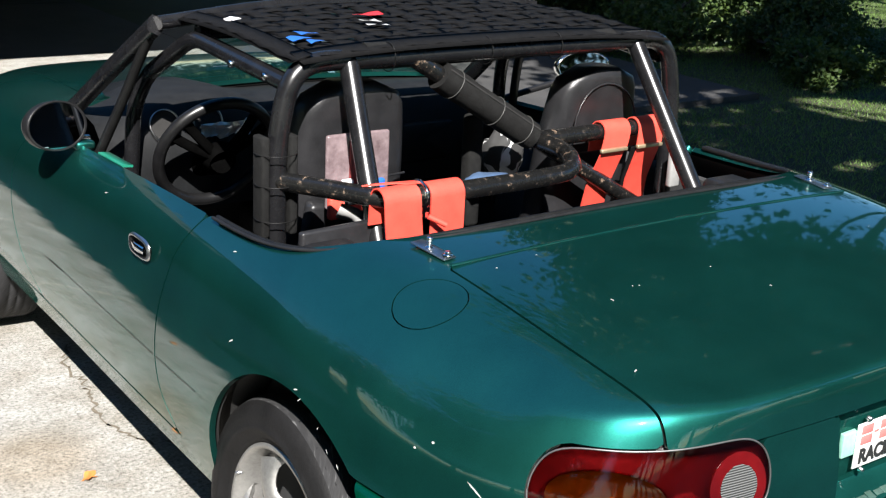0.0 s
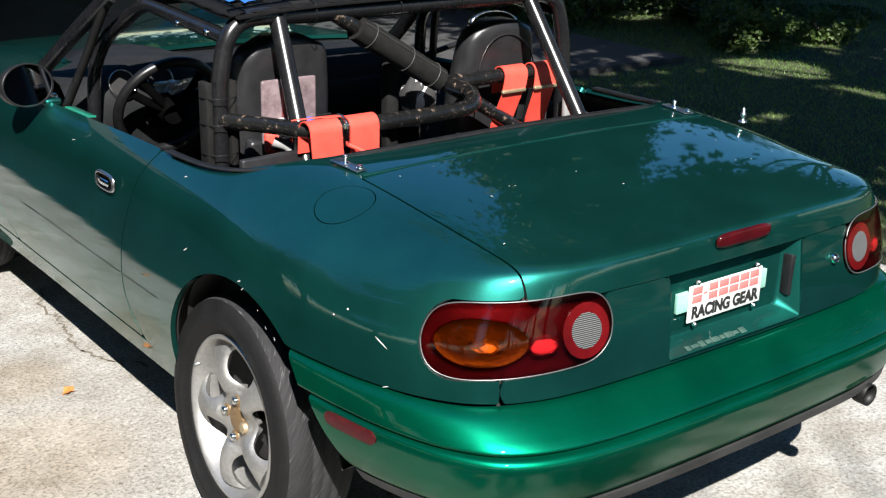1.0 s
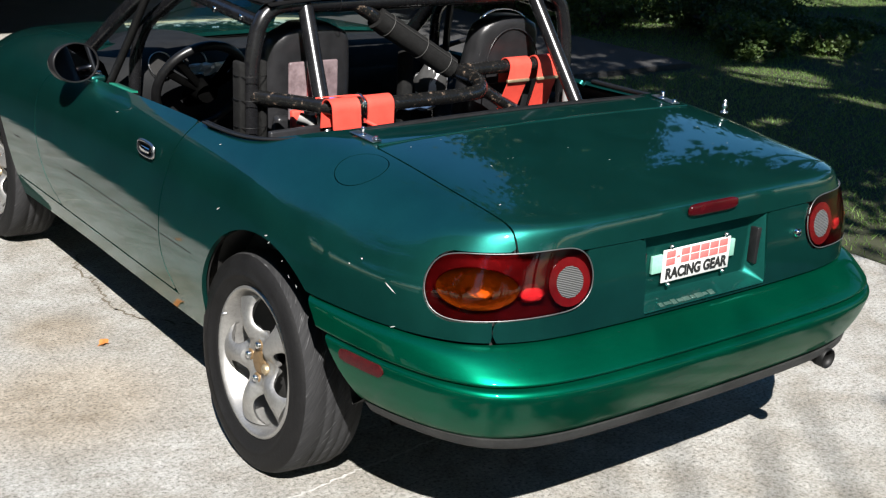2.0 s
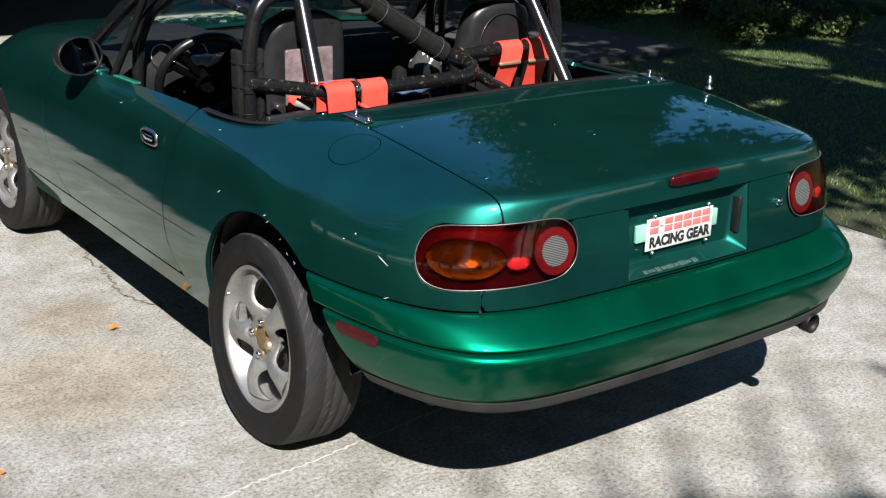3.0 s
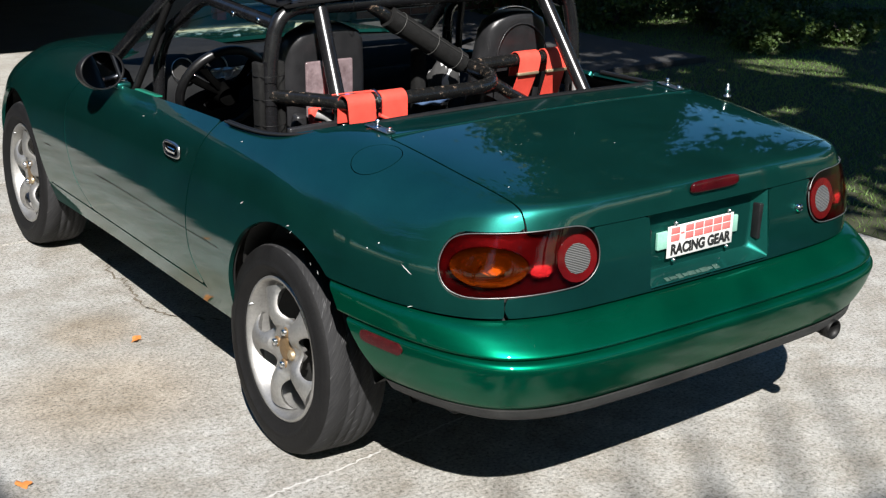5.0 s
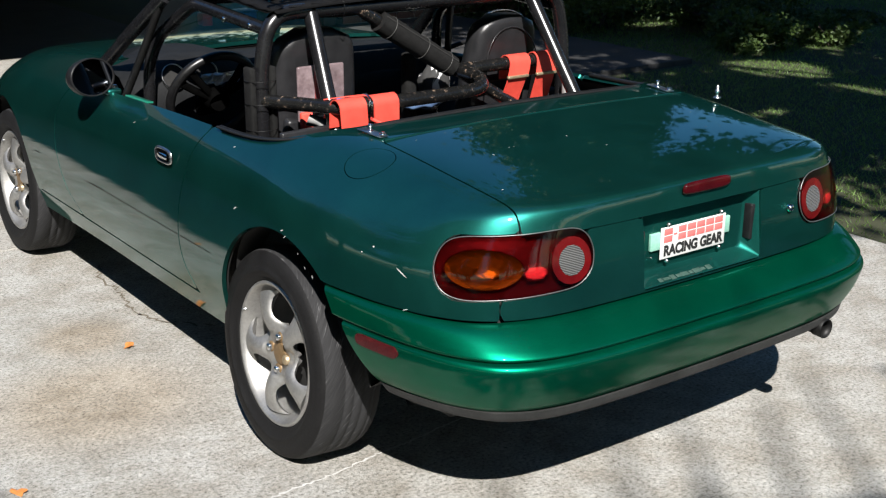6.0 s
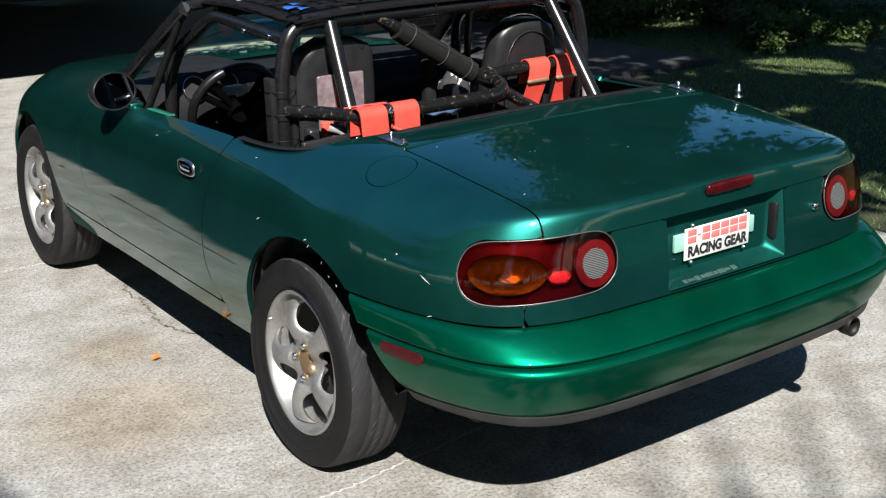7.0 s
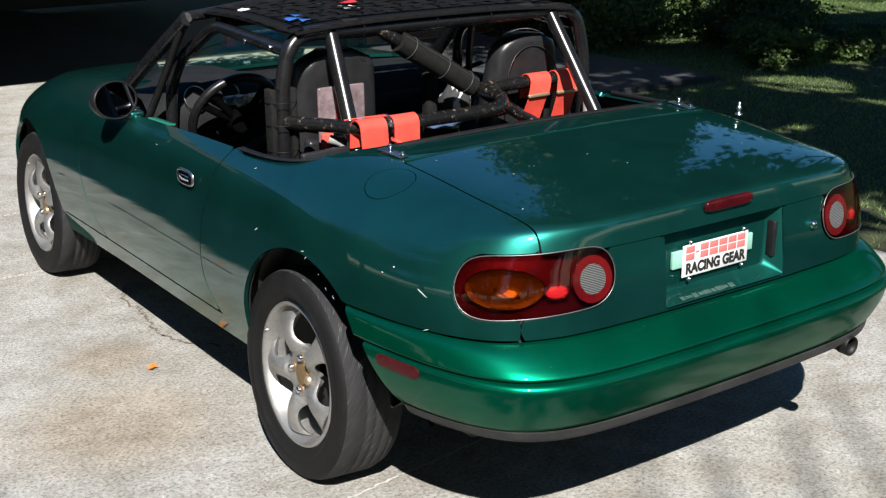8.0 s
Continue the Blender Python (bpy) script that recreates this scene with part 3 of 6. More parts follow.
def f_tail(p):
    x, y, z = np.abs(p[..., 0]), p[..., 1], p[..., 2]
    return np.minimum(np.minimum(0.802 - z, 0.636 - x), -0.55 - y)


def keep_quarter(p):
    y, z = p[..., 1], p[..., 2]
    f = np.minimum(arch(p), cockpit(p))
    f = np.minimum(f, -f_lid(p) - GAP)
    f = np.minimum(f, -f_tail(p) - 0.0009)
    f = np.minimum(f, lamp_sd(p) - GAP)
    f = np.minimum(f, np.maximum(z - 0.6085, y + 0.05))
    f = np.minimum(f, z - 0.345)
    f = np.minimum(f, fuel_sd(p) - 0.0012)
    return np.minimum(f, door_line(z) - GAP - y)


def keep_door(p):
    y, z = p[..., 1], p[..., 2]
    f = np.minimum(y - door_line(z) - GAP, door_front(z) - GAP - y)
    f = np.minimum(f, z - 0.352)
    return np.minimum(f, cockpit(p))


def keep_sill(p):
    y, z = p[..., 1], p[..., 2]
    f = np.minimum(y - 0.1, 1.9 - y)
    f = np.minimum(f, np.minimum(0.345 - z, arch(p)))
    return f


def keep_fender(p):
    x, y, z = np.abs(p[..., 0]), p[..., 1], p[..., 2]
    f = np.minimum(y - door_front(z) - GAP, arch(p))
    f = np.minimum(f, cockpit(p))
    f = np.minimum(f, np.maximum(z - 0.352, y - 1.9))
    return np.minimum(f, np.maximum(x - 0.60 + 0.06 * (y - 1.6) - GAP, 0.55 - z))


def keep_hood(p):
    x, y, z = np.abs(p[..., 0]), p[..., 1], p[..., 2]
    return np.minimum(np.minimum(0.60 - 0.06 * (y - 1.6) - x, y - 1.66 + 0.25 * x * x), z - 0.55)


def keep_cowl(p):
    x, y, z = np.abs(p[..., 0]), p[..., 1], p[..., 2]
    f = np.minimum(np.minimum(0.60 - 0.06 * (y - 1.6) - GAP - x, y - 1.2), 1.655 - 0.25 * x * x - GAP - y)
    return np.minimum(np.minimum(f, z - 0.6), cockpit(p))


def keep_bumper(p):
    return np.minimum(rear_arch(p), -0.2 - p[..., 1])


car = tagged(empty("car", Matrix.Translation((0, 0, 0.008))), "dark green metallic convertible with black roll cage, parked on concrete", "car")
BOTH_BODY = [(GRID_BODY, LEFT), (GRID_BODY, RIGHT)]


def keep_quarter_plain(p):
    return np.where(fuel_sd(p) < 0.02, 0.02, keep_quarter(p))


part("quarter_panel", panel([(GRID_BODY, LEFT)], keep_quarter), PAINT, car)
part("quarter_panel", panel([(GRID_BODY, RIGHT)], keep_quarter_plain), PAINT, car)
fuel_flap = part("fuel_flap", panel([(GRID_BODY, LEFT)], lambda p: -fuel_sd(p) - 0.0012), PAINT, car, "round green fuel filler flap")
trunk_lid = part("trunk_lid", panel(BOTH_BODY, lambda p: f_lid(p) - 0.001, 0.014, 0.0012), PAINT, car)
def keep_tail(p):
    return np.minimum(np.minimum(f_tail(p) - 0.0009, lamp_sd(p) - GAP), np.minimum(-f_recess(p), p[..., 2] - 0.6085))


tail_panel, tail_panel_right = [part("tail_panel", panel([(GRID_BODY, s)], keep_tail), PAINT, car) for s in (LEFT, RIGHT)]
bumper = part("rear_bumper", panel([(GRID_BUMPER, LEFT), (GRID_BUMPER, RIGHT)], keep_bumper), BUMPER_PAINT, car)
doors = {s: part("door", panel([(GRID_BODY, s)], keep_door), PAINT, car) for s in (LEFT, RIGHT)}
for s in (LEFT, RIGHT):
    part("front_fender", panel([(GRID_BODY, s)], keep_fender), PAINT, car)
    part("sill", panel([(GRID_BODY, s)], keep_sill), PAINT, car)
part("hood", panel(BOTH_BODY, keep_hood), PAINT, car)
part("cowl", panel(BOTH_BODY, keep_cowl), PAINT, car)
# pressed line along the flanks, its shade drawn as a thin black strip
for s in (LEFT, RIGHT):
    for name, owner, lo, hi in (("door_crease_shade", doors[s], 0.53, 1.60), ("fender_crease_shade", car, 1.62, 1.93), ("quarter_crease_shade", car, 0.30, 0.52)):
        part(name, panel([(GRID_BODY, s)], lambda p: np.where(np.abs(p[..., 2] - 0.52) < 0.2, np.minimum(np.minimum(p[..., 1] - lo, hi - p[..., 1]), 0.0022 - np.abs(p[..., 2] - 0.52)), -1.0), 0.0, 0.0012), SEAL, owner)
# dark inner shell behind the panel gaps
part("inner_shell", panel(BOTH_BODY, lambda p: np.minimum(np.minimum(arch(p) - 0.0, cockpit(p) - 0.004), np.minimum(p[..., 2] - 0.33, np.minimum(-f_recess(p), lamp_sd(p)))), 0.0, -0.022), LINER, car)


# ---- wheels ----
AXLE_Z, TYRE_R, RIM_R = 0.297, 0.306, 0.210


def tyre_mesh():
    w, i = 0.098, 0.078
    prof = [(-w + 0.012, RIM_R - 0.008), (-w - 0.004, RIM_R + 0.004), (-w - 0.008, RIM_R + 0.009), (-w - 0.007, RIM_R + 0.012), (-w - 0.021, RIM_R + 0.028), (-w - 0.0235, RIM_R + 0.038), (-w - 0.0215, RIM_R + 0.0395), (-w - 0.022, TYRE_R - 0.042), (-w - 0.016, TYRE_R - 0.019), (-w - 0.006, TYRE_R - 0.008), (-w + 0.014, TYRE_R - 0.001)]
    for g in (-0.045, -0.016, 0.013, 0.042):
        prof += [(g - 0.004, TYRE_R), (g - 0.003, TYRE_R - 0.0018), (g + 0.003, TYRE_R - 0.0018), (g + 0.004, TYRE_R)]
    prof += [(i - 0.03, TYRE_R - 0.001), (i - 0.008, TYRE_R - 0.008), (i + 0.010, TYRE_R - 0.04), (i, RIM_R)]
    bm = lathe(prof, 72)
    for f in bm.faces:
        c = f.calc_center_median()
        f.material_index = 1 if math.hypot(c.y, c.z) > TYRE_R - 0.012 else 0
    return bm


def rim_mesh():
    w = 0.098
    prof = [(-w - 0.002, RIM_R + 0.001), (-w - 0.006, RIM_R - 0.002), (-w - 0.005, RIM_R - 0.010), (-w + 0.006, RIM_R - 0.014), (-w + 0.012, RIM_R - 0.020), (-w + 0.06, RIM_R - 0.034), (w, RIM_R - 0.030), (w, RIM_R)]
    return lathe(prof, 72)


def spokes_mesh():
    """Five broad spokes that flow out of the hub, with round-ended windows between them."""
    t = np.linspace(0, 2 * math.pi, 181)[:, None]
    r = np.linspace(0.022, RIM_R - 0.028, 34)[None, :]
    k = ((t - radians(29)) / radians(72) + 0.5) % 1 - 0.5
    u = r * k * radians(72)
    solid = (np.abs(u) / (0.042 + 0.036 * (r - 0.1) / 0.09)) ** 2.6 + np.abs((r - 0.138) / 0.048) ** 2.6 - 1
    rise = 0.020 * np.sin(np.clip((r - 0.03) / 0.16, 0, 1) * math.pi)
    ridge = 0.017 * np.cos(k * 2 * math.pi) * np.where(r > 0.07, 1, 0.3)
    # the edges of the windows roll inwards
    roll = 0.006 * np.clip(1 - solid / 0.35, 0, 1) ** 2
    x = -0.078 - rise * 0.7 + ridge * np.minimum(1, r / 0.1) + roll
    grid = np.stack([x, r * np.cos(t), r * np.sin(t)], 2)
    return panel([(grid, 1)], lambda p: solid, 0.014)


def build_wheel():
    wheel = empty("wheel")
    wheel.parent = car
    part("tyre", tyre_mesh(), [RUBBER, TREAD], wheel, "worn black tyre")
    part("rim", rim_mesh(), ALLOY, wheel, "dull silver alloy rim")
    part("spokes", spokes_mesh(), ALLOY, wheel, "five-spoke cast alloy wheel centre")
    part("brake_disc", lathe([(-0.012, 0.02), (-0.012, 0.12), (-0.008, 0.125), (0.0, 0.12)], 40), LINER, wheel)
    # black disc added to make the spoke windows look deep in shade
    part("window_shade_disc", lathe([(0.01, 0.01), (0.01, RIM_R - 0.03)], 40), LINER, wheel)
    part("hub_plate", lathe([(-0.084, 0.0001), (-0.084, 0.030), (-0.082, 0.036), (-0.06, 0.037)], 24), BROWN_POCKET, wheel, "rusty brown hub plate")
    for k in range(4):
        t = radians(4 + 90 * k)
        bm = lathe([(-0.0848, 0.0001), (-0.0848, 0.016), (-0.076, 0.018)], 16)
        bmesh.ops.translate(bm, verts=bm.verts, vec=(0, 0.05 * math.cos(t), 0.05 * math.sin(t)))
        part("lug_pocket", bm, BROWN_POCKET, wheel)
        wide = 0.016 if k == 2 else 0.011
        bm = lathe([(-0.096, 0.0001), (-0.096, wide * 0.7), (-0.092, wide), (-0.064, wide)], 6)
        bmesh.ops.translate(bm, verts=bm.verts, vec=(0, 0.05 * math.cos(t), 0.05 * math.sin(t)))
        part("lug_nut", bm, GOLD if k == 2 else CHROME, wheel, "tarnished gold locking nut" if k == 2 else "")
    bm = lathe([(-0.108, 0.0001), (-0.108, 0.003), (-0.09, 0.004)], 8)
    bmesh.ops.translate(bm, verts=bm.verts, vec=(0, 0.183, 0.078))
    part("valve", bm, BRUSHED, wheel)
    return wheel


wheel_thing = build_wheel()
wheel_thing.matrix_world = pose(-0.709, 0.0, AXLE_Z, 0, 3.0, -1.5)
for m in (pose(-0.686, 2.265, AXLE_Z, 25, 2.5, -1.0), pose(0.703, 0, AXLE_Z, 40, -3.0, 181.5), pose(0.694, 2.265, AXLE_Z, 10, -2.5, 181)):
    copy_thing(wheel_thing, m)


# wheel wells
def well(side, cy, cz, r, tail=(), taper=0.0):
    bm = bmesh.new()
    rings = []
    for x in (0.826, 0.50):
        ring = []
        for k in range(25):
            t = math.pi * k / 24
            xx = x - (0.055 * (1 - math.sin(t)) + taper * (1 + math.cos(t))) * (x > 0.7)
            ring.append(bm.verts.new((-side * xx, cy + r * math.cos(t), cz + r * math.sin(t))))
        for y, z in tail:
            ring.append(bm.verts.new((-side * min(x, 0.74), y, z)))
        rings.append(ring)
    for k in range(len(rings[0]) - 1):
        bm.faces.new((rings[0][k], rings[0][k + 1], rings[1][k + 1], rings[1][k]))
    bm.faces.new(rings[1])
    return bm


for s in (LEFT, RIGHT):
    part("wheel_well", well(s, -0.082, 0.343, 0.352, ((-0.50, 0.40), (-0.56, 0.33))), LINER, car)
    part("wheel_well", well(s, 2.275, ARCH_Z, ARCH_R + 0.006, (), 0.045), LINER, car)


# ---- tail lamps, plate, small body parts ----
def amber_sd(p):
    s, z = lamp_s(p), p[..., 2]
    return (np.hypot((s - LAMP_OUT + 0.124) / 0.094, (z - 0.730) / 0.046) - 1) * 0.046


def reverse_sd(p):
    return np.hypot(lamp_s(p) - 0.456, p[..., 2] - 0.736) - 0.036


def dome(sd, side, depth, rise, mat, parent, name, label, lift=0.004):
    """A lens or bowl that swells out of the lamp's face."""
    bm = panel([(GRID_BODY, side)], lambda p: -sd(p), 0.004, 0.0)
    bm.normal_update()
    cos = np.array([v.co[:] for v in bm.verts])
    inside = np.clip(-sd(cos) / depth, 0, 1)
    for v, k in zip(list(bm.verts), inside):
        v.co += v.normal * (lift + rise * math.sqrt(k * (2 - k)))
    return part(name, bm, mat, parent, label)


for side in (LEFT, RIGHT):
    g = [(GRID_BODY, side)]
    lamp = part("tail_lamp", panel(g, lambda p: np.minimum(np.minimum(-lamp_sd(p) - 0.002, amber_sd(p)), reverse_sd(p)), 0.0, 0.003), CLEAR_RED, car, "red, amber and clear tail lamp with a pale trim")
    lamp.visible_shadow = False
    outline = panel(g, lambda p: -lamp_sd(p) - 0.001, 0.0, 0.004)
    path = border_path(outline)
    outline.free()
    for _ in range(6):
        path = [path[k - 1] * 0.25 + path[k] * 0.5 + path[(k + 1) % len(path)] * 0.25 for k in range(len(path))]
    part("lamp_trim", tube(path, 0.0016, 8, closed=True), DULL_TRIM, lamp, "thin pale metal trim")
    amber = dome(amber_sd, side, 0.045, 0.0, CLEAR_AMBER, lamp, "indicator_lens", "amber indicator lens", 0.003)
    amber.visible_shadow = False
    # dark bowls and whitened bulbs put the lamp's sunlit glow into colour
    dome(lambda p: amber_sd(p) - 0.004, side, 0.03, -0.004, DARK_BOWL, lamp, "indicator_bowl", "reflector bowl behind the amber lens", -0.004)
    dome(lambda p: (np.hypot((lamp_s(p) - LAMP_OUT + 0.138) / 0.021, (p[..., 2] - 0.721) / 0.012) - 1) * 0.012, side, 0.012, 0.004, BRIGHT_BOWL, lamp, "indicator_bulb", "bulb behind the amber lens, whitened for its sunlit core", -0.005)
    dome(lambda p: (np.hypot((lamp_s(p) - LAMP_OUT + 0.134) / 0.040, (p[..., 2] - 0.723) / 0.020) - 1) * 0.020, side, 0.02, 0.004, DIM_BOWL, lamp, "bulb_reflector", "", -0.0085)
    dome(lambda p: (np.hypot((lamp_s(p) - 0.552) / 0.042, (p[..., 2] - 0.718) / 0.028) - 1) * 0.028, side, 0.028, 0.004, DIM_BOWL, lamp, "bulb_reflector", "", -0.0105)
    dome(lambda p: (np.hypot((lamp_s(p) - 0.552) / 0.034, (p[..., 2] - 0.718) / 0.020) - 1) * 0.020, side, 0.020, 0.005, BRIGHT_BOWL, lamp, "brake_bulb", "bulb behind the red lens, whitened for its sunlit glow", -0.0075)
    part("lens_ring", panel(g, lambda p: np.minimum(np.minimum(reverse_sd(p), 0.021 - reverse_sd(p)), -lamp_sd(p) - 0.006), 0.01, 0.0045), LENS_BRIGHT, lamp, "red ring round the reversing lens")
    part("reversing_lens", panel(g, lambda p: -reverse_sd(p) + 0.001, 0.01, 0.005), LENS_CLEAR, lamp, "ribbed clear reversing lens")
    part("lamp_bowl", panel(g, lambda p: -lamp_sd(p), 0.0, -0.018), REFLECTOR, lamp, "dull reflector behind the lens")

BADGE = worn("tarnished_badge", (0.05, 0.12, 0.095), (0.10, 0.18, 0.155), 40, (0.3, 0.5), 0.5)
# recess for the plate
yb, yf = -0.794, -0.850


def recess_tray():
    """A pressed tray with a sloping floor, slightly splayed ends and rounded inner corners."""
    def ring(y, x1, z0, z1, r, curved):
        pts = []
        for k in range(32):
            t = 2 * math.pi * (k + 0.5) / 32
            c, q = math.cos(t), math.sin(t)
            x = (x1 - r) * math.copysign(1, c) + r * c
            z = ((z1 if q > 0 else z0) - math.copysign(r, q)) + r * q
            pts.append((x, y + (0.0025 * (x / 0.236) ** 2 + 0.019 * max(0, (z - 0.64) / 0.15) ** 1.6 if curved else 0), z))
        return pts

    bm = bmesh.new()
    loops = [ring(yf + 0.006, 0.2232, 0.6158, 0.8010, 0.004, True), ring(yf - 0.0004, 0.2232, 0.6158, 0.8010, 0.004, True), ring(yf + 0.0012, 0.2205, 0.6185, 0.7990, 0.005, True), ring(yb - 0.006, 0.204, 0.633, 0.792, 0.020, False), ring(yb, 0.198, 0.638, 0.787, 0.020, False)]
    loops = [[bm.verts.new(p) for p in lp] for lp in loops]
    for r0, r1 in zip(loops, loops[1:]):
        for k in range(32):
            bm.faces.new((r0[k], r0[(k + 1) % 32], r1[(k + 1) % 32], r1[k]))
    bm.faces.new(loops[-1])
    bmesh.ops.recalc_face_normals(bm, faces=bm.faces)
    bmesh.ops.reverse_faces(bm, faces=bm.faces)
    return sharpen(bm, 40)


part("plate_recess", recess_tray(), DULL_PAINT, tail_panel, "pressed green recess round the plate")
for sx in (-1, 1):
    bm = boxed((sx * 0.211 - 0.008, yb - 0.030, 0.660), (sx * 0.211 + 0.009, yb + 0.002, 0.760), 0.004)
    part("plate_lamp", bm, PLASTIC, car, "black plate lamp housing")
PLATE_X = -0.004
plate = part("number_plate", boxed((PLATE_X - 0.1225, yb - 0.014, 0.6635), (PLATE_X + 0.1225, yb - 0.010, 0.7485), 0.0018), PLATE_WHITE, car, "white advertising plate with red and black print")
part("plate_bracket", boxed((-0.158, yb - 0.010, 0.690), (0.142, yb, 0.736), 0.002), worn("pale_green_backing", (0.2, 0.45, 0.35), (0.32, 0.58, 0.47), 20), car)
for sx in (-0.10, 0.10):
    for z in (0.657, 0.755):
        bm = lathe([(yb - 0.018, 0.0001), (yb - 0.018, 0.004), (yb - 0.01, 0.005)], 8, "Y")
        bmesh.ops.translate(bm, verts=bm.verts, vec=(sx, 0, z))
        part("plate_screw", bm, BRUSHED, plate)


def lettering(text, size, m, mat, parent, name, width, weight):
    cu = bpy.data.curves.new(name, "FONT")
    cu.body = text
    cu.size = size
    cu.extrude = 0.0006
    cu.offset = weight
    cu.align_x, cu.align_y = "CENTER", "CENTER"
    ob = bpy.data.objects.new(name, cu)
    scene.collection.objects.link(ob)
    bpy.context.view_layer.update()
    me = bpy.data.meshes.new_from_object(ob.evaluated_get(bpy.context.evaluated_depsgraph_get()))
    bpy.data.objects.remove(ob)
    xs = [v.co.x for v in me.vertices]
    k = width / (max(xs) - min(xs))
    for v in me.vertices:
        v.co.x *= k
    me.transform(m)
    me.materials.append(mat)
    o = new(name, me)
    o.parent = parent
    return o


# the maker's name above it, as plain red bars
for x0, w in ((-0.116, 0.031), (-0.080, 0.012), (-0.063, 0.029), (-0.029, 0.031), (0.006, 0.031), (0.041, 0.031), (0.076, 0.030)):
    for z0, z1 in ((0.7075, 0.7245), (0.7275, 0.7445)) if w > 0.02 else ((0.7235, 0.7285),):
        part("print_bar", boxed((x0, yb - 0.0150, z0), (x0 + w, yb - 0.0139, z1), 0.0004), INK_RED, plate)
lettering("RACING GEAR", 0.038, pose(PLATE_X, yb - 0.0150, 0.6845, 90), INK_BLACK, plate, "lettering", 0.224, 0.0016)

# third brake lamp on the lid
bm = bmesh.new()
for k, (w, h, dy) in enumerate(((0.088, 0.017, 0.0), (0.086, 0.0155, -0.006), (0.08, 0.011, -0.008))):
    ring = []
    for i in range(28):
        t = 2 * math.pi * i / 28
        c, s_ = math.cos(t), math.sin(t)
        ring.append(bm.verts.new((w * math.copysign(abs(c) ** 0.35, c), -0.835 + dy, 0.850 + h * math.copysign(abs(s_) ** 0.55, s_) - dy * 0.3)))
    if k:
        for i in range(28):
            bm.faces.new((prev[i], prev[(i + 1) % 28], ring[(i + 1) % 28], ring[i]))
    prev = ring
bm.faces.new(prev)
part("third_brake_lamp", bm, LENS_RED, trunk_lid, "slim dark red high brake lamp")
# worn script badge under the recess, and moulded marks on the lens, as plain bars
for k, (w, h) in enumerate(((0.012, 0.010), (0.02, 0.007), (0.014, 0.012), (0.016, 0.008), (0.02, 0.010), (0.012, 0.008), (0.022, 0.011), (0.014, 0.007), (0.016, 0.012))):
    bm = boxed((-w * 0.6, -h * 0.7, 0.0), (w * 0.6, h * 0.7, 0.0012), 0.0004)
    bmesh.ops.transform(bm, matrix=pose(-0.150 + 0.0225 * k, -0.837, 0.6222, 21.6), verts=bm.verts)
    part("badge_bar", bm, BADGE, tail_panel, "worn pale script badge piece")
for side in (LEFT, RIGHT):
    for k in range(9):
        s0 = 0.455 + 0.014 * k
        part("moulded_mark", panel([(GRID_BODY, side)], lambda p: np.where(p[..., 1] < -0.3, np.minimum(0.0045 - np.abs(lamp_s(p) - s0), 0.0013 - np.abs(p[..., 2] - 0.6795)), -1.0), 0.0, 0.0042), WHITE_CHIP, car)
# lock
bm = lathe([(-0.853, 0.0001), (-0.853, 0.006), (-0.850, 0.011), (-0.84, 0.012)], 16, "Y")
bmesh.ops.translate(bm, verts=bm.verts, vec=(0.342, 0.002, 0.731))
part("trunk_lock", bm, CHROME, tail_panel, "round metal lock")
# side markers
for side in (LEFT, RIGHT):
    part("side_marker", panel([(GRID_BUMPER, side)], lambda p: 0.015 - np.hypot(np.maximum(np.abs(p[..., 1] + 0.540) - 0.060, 0), p[..., 2] - 0.508), 0.01, 0.004), MARKER_RED, bumper, "slim dark red side marker")
# exhaust
bm = lathe([(-0.62, 0.024), (-0.85, 0.024), (-0.852, 0.028), (-0.885, 0.029), (-0.887, 0.026), (-0.86, 0.025), (-0.80, 0.024), (-0.80, 0.0001)], 28, "Y")
bmesh.ops.translate(bm, verts=bm.verts, vec=(0.492, -0.012, 0.356))
part("exhaust_tip", bm, SEAL, car, "sooty dark round exhaust tip")
bm = lathe([(-0.68, 0.0001), (-0.68, 0.085), (-0.66, 0.095), (-0.2, 0.095), (-0.18, 0.085), (-0.18, 0.0001)], 28, "Y")
bmesh.ops.translate(bm, verts=bm.verts, vec=(0.47, 0, 0.34))
part("muffler", bm, LINER, car)
# floor pan
part("floor_pan", boxed((-0.60, -0.55, 0.25), (0.60, 2.9, 0.29), 0.01), LINER, car)
# grey lip under the bumper
part("bumper_lip", panel([(skin([(0.755, 0.840, 0.356, 0, 0), (0.790, 0.886, 0.358, 0, 0), (0.808, 0.903, 0.368, 0, 0), (0.816, 0.908, 0.390, 0, 0)], REAR, plan="bumper"), sd) for sd in (LEFT, RIGHT)], lambda p: np.minimum(rear_arch(p), -0.3 - p[..., 1]), 0.006), SILL_GREY, bumper, "dusty grey lower lip")


# ---- cockpit ----
def rim_point(t):
    """Edge of the cockpit opening behind the doors; t from -1 (left) to 1 (right)."""
    n = 5.0
    ang = math.pi / 2 * t
    s, c = math.sin(ang), math.cos(ang)
    x = 0.748 * math.copysign(abs(s) ** (2 / n), s)
    y = 0.55 - 0.632 * abs(c) ** (2 / n)
    return Vector((x, y, float(deck_z(np.array(x), np.array(y))) - 0.055 * abs(x / 0.748) ** 6 - 0.001))


rim = [rim_point(-1 + 2 * i / 90) for i in range(91)]
rim = [p for p in rim if p.y < 0.43]
part("cockpit_seal", tube(rim, 0.0075, 8), SEAL, car, "black rubber seal round the cockpit edge")
